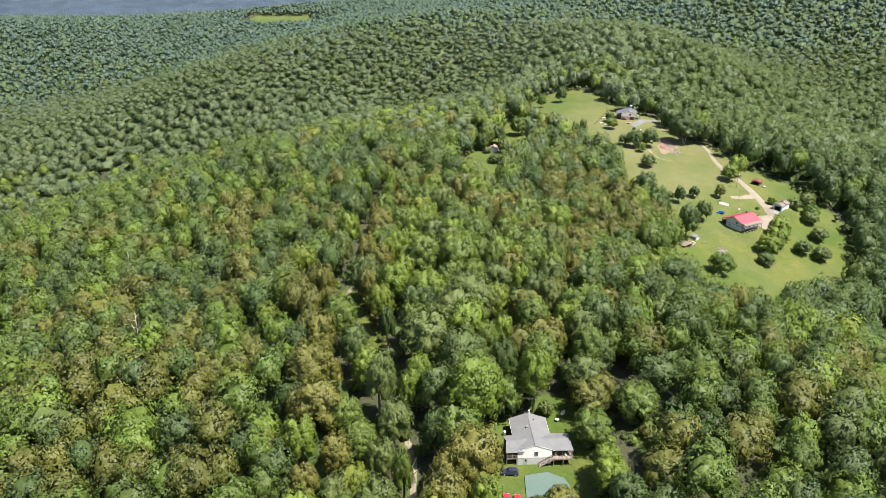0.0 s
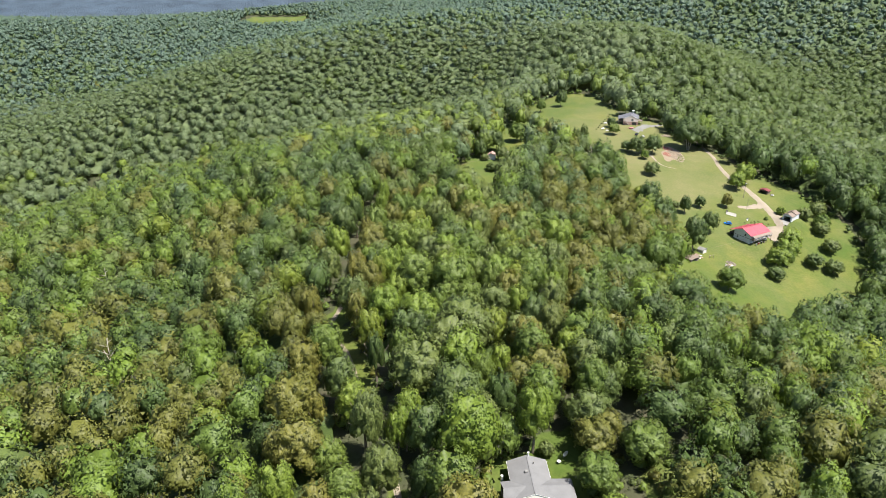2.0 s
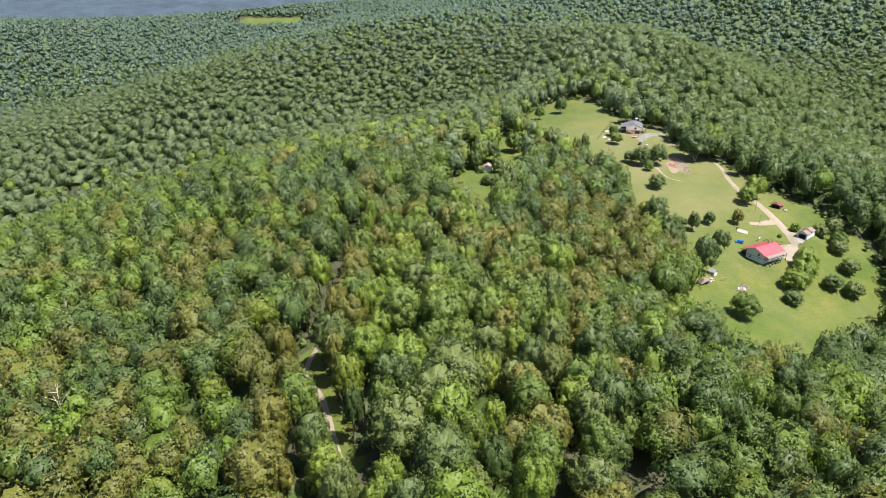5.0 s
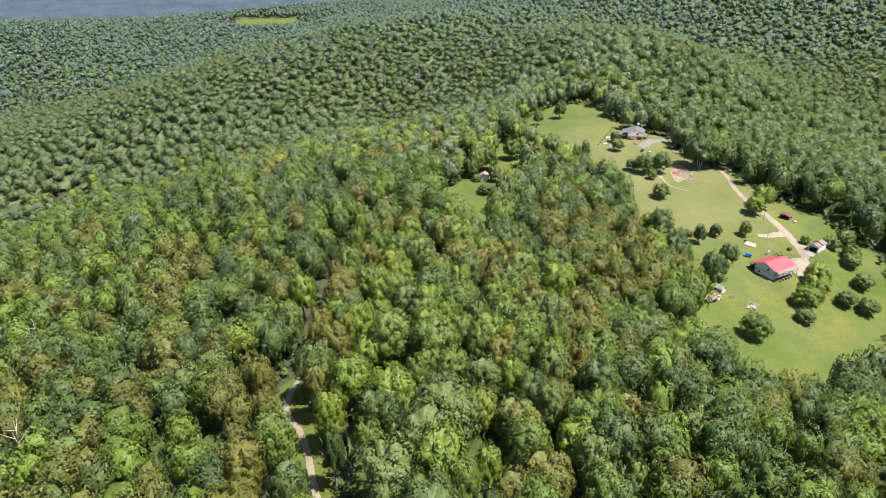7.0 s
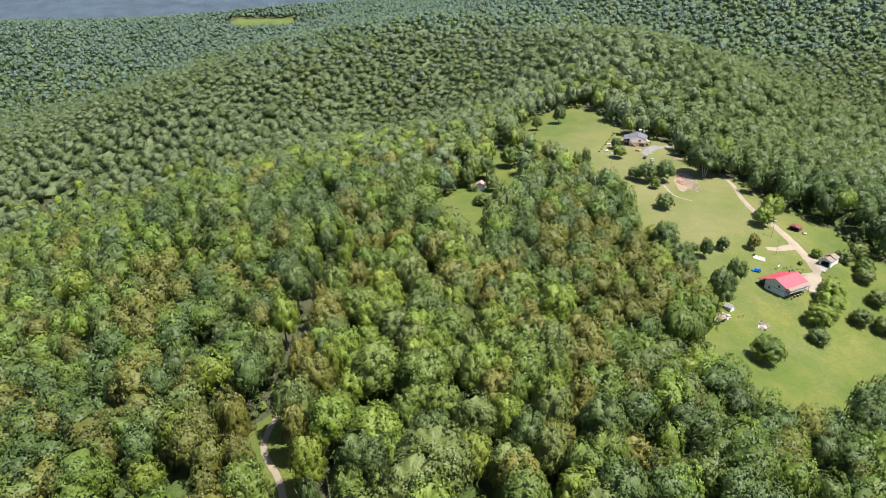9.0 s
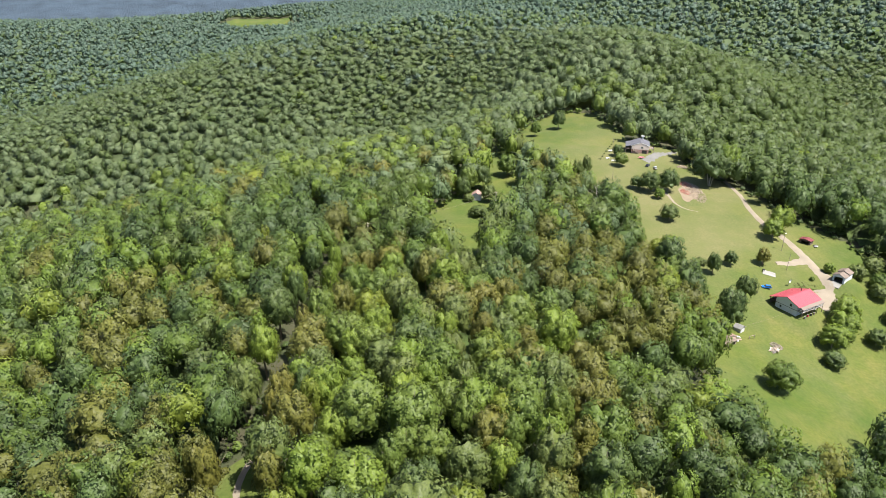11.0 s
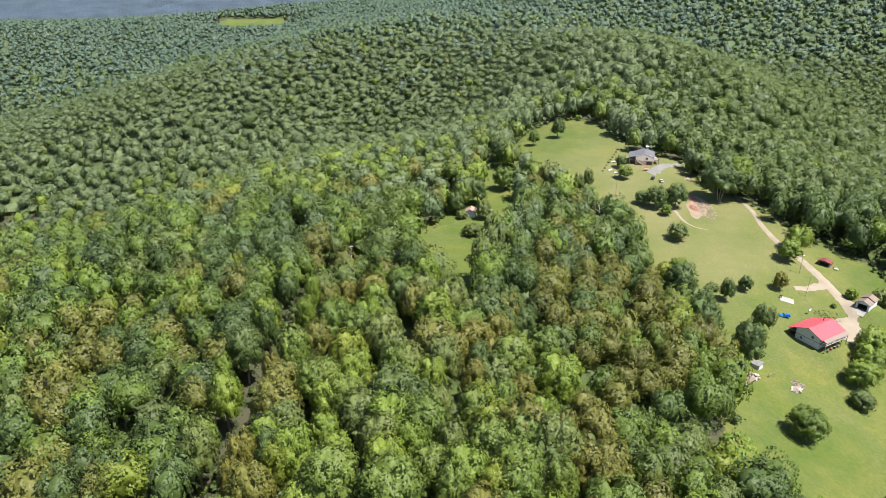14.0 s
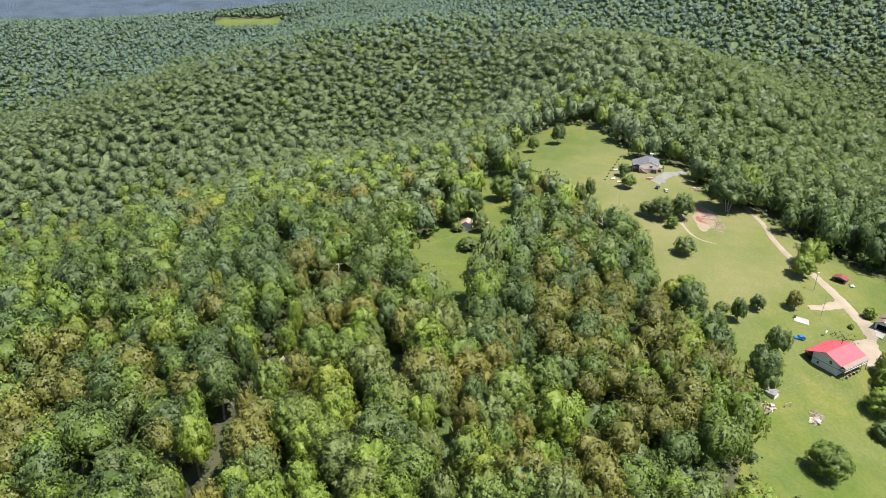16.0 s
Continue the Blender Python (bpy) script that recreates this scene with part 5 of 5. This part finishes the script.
def sheet_pile(name, x, y, w, d, count, mats, label, high=0.9):
    """Loose sheets and boards lying askew over one another."""
    h = thing(name, x, y, None, 25, label, "scrap pile")
    for i in range(count):
        cx, cy = rnd.uniform(-w, w) / 2, rnd.uniform(-d, d) / 2
        bm = boxes((-rnd.uniform(0.5, 1.5), rnd.uniform(0.5, 1.5), -rnd.uniform(0.12, 0.6), rnd.uniform(0.12, 0.6), 0, 0.06))
        m = Matrix.Translation((cx, cy, rnd.uniform(0.05, high))) @ Euler((rnd.uniform(-0.25, 0.25), rnd.uniform(-0.25, 0.25), rnd.uniform(0, 3.1))).to_matrix().to_4x4()
        bmesh.ops.transform(bm, matrix=m, verts=bm.verts)
        part("sheet", bm, mats[i % len(mats)], h)
    return h


lean = gable_shed("lean_to", 131.6, 341.2, None, 35, 6.0, 4.0, 1.5, 1.9, TAN, TIMBER, "low lean-to roofed with rusty patched sheet iron", True)
sheet_pile("scrap_pile", 134.0, 346.0, 6.0, 3.0, 26, [PALE_IRON, RUST, TRIM, TIMBER], "scrap sheets and boards heaped at the wood's edge", 1.2)
sheet_pile("lumber_pile", 150.4, 343.6, 4.6, 2.6, 28, [RUBBLE, PALE_IRON, TRIM, TIMBER], "pale lumber and boards piled on the grass", 0.7)
rubble_heap(153.0, 347.0, 2.6, 2.2, 120, (0.15, 0.4), TIMBER, "brush_heap", "grey brush heap beside the lumber pile", 31)
sheet_pile("board_pile", 208.4, 428.4, 2.0, 1.4, 8, [TRIM, PALE_IRON], "few pale boards lying beside the small shed", 0.4)
rack = thing("timber_frame", 143.0, 348.6, None, 20, "weathered timber swing frame on the grass", "frame")
for x in (-1.3, 1.3):
    part("post", boxes((x - 0.07, x + 0.07, -0.07, 0.07, -0.3, 1.7)), TIMBER, rack)
part("beam", boxes((-1.6, 1.6, -0.08, 0.08, 1.7, 1.86)), TIMBER, rack)


# ---- grey roofed house at the top of the meadow ----
def far_house():
    h = thing("house", 146.6, 543.4, 8.1, -14, "beige gabled house with dark grey roof and decks", "house")
    w, L, e, a = 5.4, 13.0, 5.0, 7.0
    part("lower_wall", boxes((-w, w, 0.0, L, -1.2, 2.4)), BRICK, h, "pink brick lower storey")
    for y in (-0.04, L - 0.16):
        part("wall", upright([(-w - 0.03, 2.4), (w + 0.03, 2.4), (w + 0.03, e), (0, a - 0.05), (-w - 0.03, e)], y, y + 0.2), BEIGE, h, "beige sided gable wall")
    for x in (-w - 0.03, w - 0.17):
        part("wall", boxes((x, x + 0.2, 0.16, L - 0.16, 2.4, e)), BEIGE, h)
    k = (a - e) / w
    for s in (-1, 1):
        part("roof", solid([(0, -0.1, a + 0.12), (s * 6.2, -0.1, a + 0.12 - 6.2 * k), (s * 6.2, L + 0.6, a + 0.12 - 6.2 * k), (0, L + 0.6, a + 0.12)], 0.15), SLATE, h, "dark grey shingle slope")
        bm = bmesh.new()
        pole_shape(bm, (0, -0.11, a + 0.02), (s * 6.2, -0.11, a + 0.02 - 6.2 * k), 0.06, 0.06, 4)
        part("fascia", bm, TRIM, h, "white fascia board")
    part("porch_roof", solid([(-5.2, 0.4, e + 0.1), (-5.2, L, e + 0.1), (-9.4, L, e - 0.9), (-9.4, 0.4, e - 0.9)], 0.12), SLATE, h)
    part("deck", boxes((-9.2, -w, 0.4, L - 1, 2.2, 2.4)), TIMBER, h, "timber side deck")
    railing(h, -9.15, 0.45, -9.15, L - 1, 2.4, TRIM, 0.5)
    railing(h, -9.15, 0.45, -w, 0.45, 2.4, DARKWOOD, 0.5)
    posts(h, [(-9.1, 0.5), (-9.1, 4.5), (-9.1, 8.5), (-9.1, 11.8)], -1.4, 4.1, TIMBER)
    part("deck", boxes((w, 8.8, 3.0, 9.0, 2.2, 2.4)), TIMBER, h)
    railing(h, 8.75, 3.05, 8.75, 8.95, 2.4, DARKWOOD, 0.4)
    railing(h, w, 3.05, 8.75, 3.05, 2.4, DARKWOOD, 0.4)
    posts(h, [(8.7, 3.1), (8.7, 6.0), (8.7, 8.9)], -1.4, 2.2, TIMBER)
    stairs(h, -0.6, -4.6, -1.2, -0.1, -0.1, 2.4, 11, TIMBER)
    window(h, 1.2, 3.3, 1.5, 1.2, -0.06)
    # flat dark panel on the wall imitates the shaded opening of the bay
    part("garage_bay_shade", boxes((1.2, 4.4, -0.03, -0.002, -0.2, 2.0)), SHADE, h, "dark panel painted as the shade in the garage bay")
    part("pier", boxes((0.8, 1.15, -0.08, 0.1, -0.6, 2.3)), BRICK, h)
    ch = part("chimney", boxes((0.9, 2.1, 11.6, 12.8, 5.8, 8.3)), TRIM, h, "white chimney stack")
    part("chimney_cap", boxes((0.5, 2.5, 11.2, 13.2, 8.3, 8.6)), TRIM, ch)


far_house()

# garden rows, flower bed and white seats by the upper house
for i in range(9):
    s = i / 8
    x, y = 119 + 19.4 * s, 535 + 42 * s
    r = np.random.default_rng(40 + i)
    v, f, w, _ = crown_shape(r, 4, 1, 60, 0.16, 0.8)
    v = v * (0.9 + 0.5 * r.random(), 1.1, 0.6)
    b = tagged(new("garden_shrub", leafy_mesh("garden_shrub", v, f, w, [LEAVES[2]])), "low clipped green shrub in a garden row", "shrub", "garden row")
    b.location = at(x, y)
r = np.random.default_rng(77)
v, f, w, _ = crown_shape(r, 9, 1, 160, 0.10, 0.6)
bed = tagged(new("flower_bed", leafy_mesh("flower_bed", v * (3.4, 1.9, 1.1), f, w, [BLOSSOM])), "pink and red flower bed before the house", "flower bed")
bed.location = at(145.4, 535.6)
for x, y, turn in ((124.1, 536.1, 30), (129.1, 550.5, 10), (126.8, 531.5, -20)):
    b = thing("garden_bench", x, y, None, turn, "white garden bench beside the shrub row", "bench", "garden benches")
    part("seat", boxes((-1.4, 1.4, -0.4, 0.4, 0.40, 0.48)), TRIM, b)
    part("backrest", boxes((-1.4, 1.4, 0.36, 0.44, 0.48, 1.1)), TRIM, b)
    for x2 in (-1.2, 1.2):
        part("leg", boxes((x2 - 0.08, x2 + 0.08, -0.35, 0.35, 0, 0.40)), TRIM, b)

# ---- trees that stand alone ----
# x, y, height, half-width, leaf kind
ROUND_RED_HOUSE = [(119, 389, 22, 7.5, 2), (113, 372, 21, 6.5, 1), (141, 317, 13, 6.6, 1), (134, 353, 21, 7.0, 2), (151, 377.5, 13.5, 4.9, 2), (172, 408, 9.5, 3.3, 5), (155, 405, 8, 3.4, 2),
                   (143, 396, 12, 3.2, 2), (140, 404, 3.5, 3.2, 3), (187, 432, 12, 5.8, 0), (194, 441, 15, 6.5, 0), (204.5, 406, 5.5, 2.9, 0), (193, 399, 2.4, 1.3, 1),
                   (120, 362, 22, 7.4, 2), (123, 374, 21, 6.4, 2), (127, 414, 9, 5.4, 0), (120, 411, 8, 4.4, 4)]
BELOW_GARAGE = [(175, 341, 7.5, 4.8, 2), (180, 353, 12, 6.8, 0), (190, 362, 13, 7.2, 0), (194, 371, 14, 6.6, 0), (186, 357, 10, 5, 1), (204, 360, 8.5, 5.0, 2), (214, 357, 9, 5.3, 3),
                (221, 375, 9, 5.5, 3), (222, 391, 8, 5.0, 3), (218, 404, 8, 4.8, 3), (226, 398, 9, 5.2, 1), (228, 410, 9, 5, 3)]
UPPER_MEADOW = [(137, 446, 9.5, 5.2, 3), (136, 482, 13.5, 6.4, 2), (147, 483, 14.5, 6.0, 2), (130, 486, 8.5, 4.2, 2), (139, 473, 7, 3.3, 0), (129.5, 523, 9.5, 4.6, 1), (131.3, 541, 8.5, 3.6, 2),
                (105, 458, 18, 6, 2), (115, 464, 10, 4.6, 2), (97, 498, 14, 3.6, 3), (104, 505, 14, 3.4, 3), (90, 494, 10, 3.6, 3)]
TOP_AND_PADDOCK = [(-64, 386, 22, 4.0, 4), (-8, 176, 17, 5.5, 0), (28, 474, 14, 4.6, 2), (42, 467.5, 11, 4.4, 3), (43, 456, 6, 1.8, 2), (31, 482, 17, 5.5, 1), (40, 486, 16, 5.2, 2), (84, 592, 12, 4.2, 1), (103, 607, 15, 5.0, 2), (35, 448, 6.5, 5.4, 3), (70, 488, 18, 6.4, 5), (78, 496, 19, 6.0, 5), (56, 506, 15, 6.2, 1), 
                   (190, 506, 25, 8.5, 0), (18.5, 171.5, 16, 5.6, 1), (31, 172, 5, 2.4, 3), (31, 468, 5, 3.2, 3), (30, 136, 7, 4.4, 5), (24, 134, 6, 3.4, 2)]
WORDS = ["bright green", "mid-green", "deep green", "grey-green", "yellow-green", "browning"]
# the spreading tree with pale stems beside the clay
pv, pf = [], []
for i, (dx, dy, tx, ty) in enumerate(((0, 0, -0.6, 0.2), (0.5, 0.2, 4.2, 1.5), (0.3, -0.4, 2.0, -2.6), (-0.4, 0.3, -3.4, 1.0))):
    limb(pv, pf, (dx, dy, -0.8), (dx + tx * 0.45, dy + ty * 0.45, 8.0), 0.28, 0.2, 8)
    limb(pv, pf, (dx + tx * 0.45, dy + ty * 0.45, 8.0), (dx + tx, dy + ty, 17.0), 0.20, 0.08, 8)
    limb(pv, pf, (dx + tx * 0.5, dy + ty * 0.5, 9.0), (dx + tx * 0.5 + 3.5 * math.cos(i * 2.1), dy + ty * 0.5 + 3.5 * math.sin(i * 2.1), 14.5), 0.2, 0.08, 6)
big = tagged(new("tree"), "tall spreading deep green tree with bare pale stems", "tree", "clearing trees")
big.location = at(176, 495, -0.1)
t = new("trunk", quick_mesh("trunk", np.concatenate(pv), np.array(pf), [GREY_BARK]))
t.parent = big
for px, py, pz, w, h, k in ((-3.0, -0.5, 4.6, 9.6, 9.4, 0), (6.0, 2.0, 3.6, 8.4, 8.6, 1), (1.0, 3.5, 11.0, 7.5, 7.0, 2)):
    c = new("crown", NEAR[2][k])
    c.parent, c.location, c.scale = big, (px, py, pz), (w, w, h)

turn = 0
for rows, group, place in ((ROUND_RED_HOUSE, "meadow trees", "on the lower meadow"), (BELOW_GARAGE, "meadow trees", "below the garage"), (UPPER_MEADOW, "meadow trees", "on the upper meadow"), (TOP_AND_PADDOCK, "clearing trees", "at a clearing's edge")):
    for x, y, hi, wide, s in rows:
        turn += 1
        size = "low bushy" if hi < 7 else "tall spreading" if hi > 14 else "round"
        tree(x, y, hi, wide, s, turn % 3, turn * 1.7, f"{size} {WORDS[s]} broadleaf tree {place}", group, 0.06 if hi < 8 else 0.12)

# ---- cabin on the far hillside, dead snags in the woods ----
gable_shed("cabin", -343, 674, None, 10, 7.0, 9.0, 2.8, 4.6, TAN, DARKWOOD, "small brown cabin among trees on the far hillside", False)


def snag(x, y, high, seed):
    """A dead tree with bare pale branches."""
    r = np.random.default_rng(seed)
    vs, fs = [], []
    limb(vs, fs, (0, 0, -0.6), (0.4, 0.2, high), 0.28, 0.06, 7)
    for i in range(9):
        a, z = i * 2.4, high * (0.45 + 0.055 * i)
        out = (high - z) * 0.55 + 0.8
        limb(vs, fs, (0.2, 0.1, z), (out * math.cos(a), out * math.sin(a), z + out * r.uniform(0.5, 0.9)), 0.10, 0.03, 5)
    ob = tagged(new("dead_tree"), "bare pale dead tree standing in the forest", "dead tree", "dead trees")
    ob.location = at(x, y)
    t = new("trunk", quick_mesh("trunk", np.concatenate(vs), np.array(fs), [PALE_BARK]))
    t.parent = ob


for x, y, hi, seed in ((-118, 232, 21, 1), (-150, 300, 23, 2), (98, 452, 17, 4)):
    snag(x, y, hi, seed)
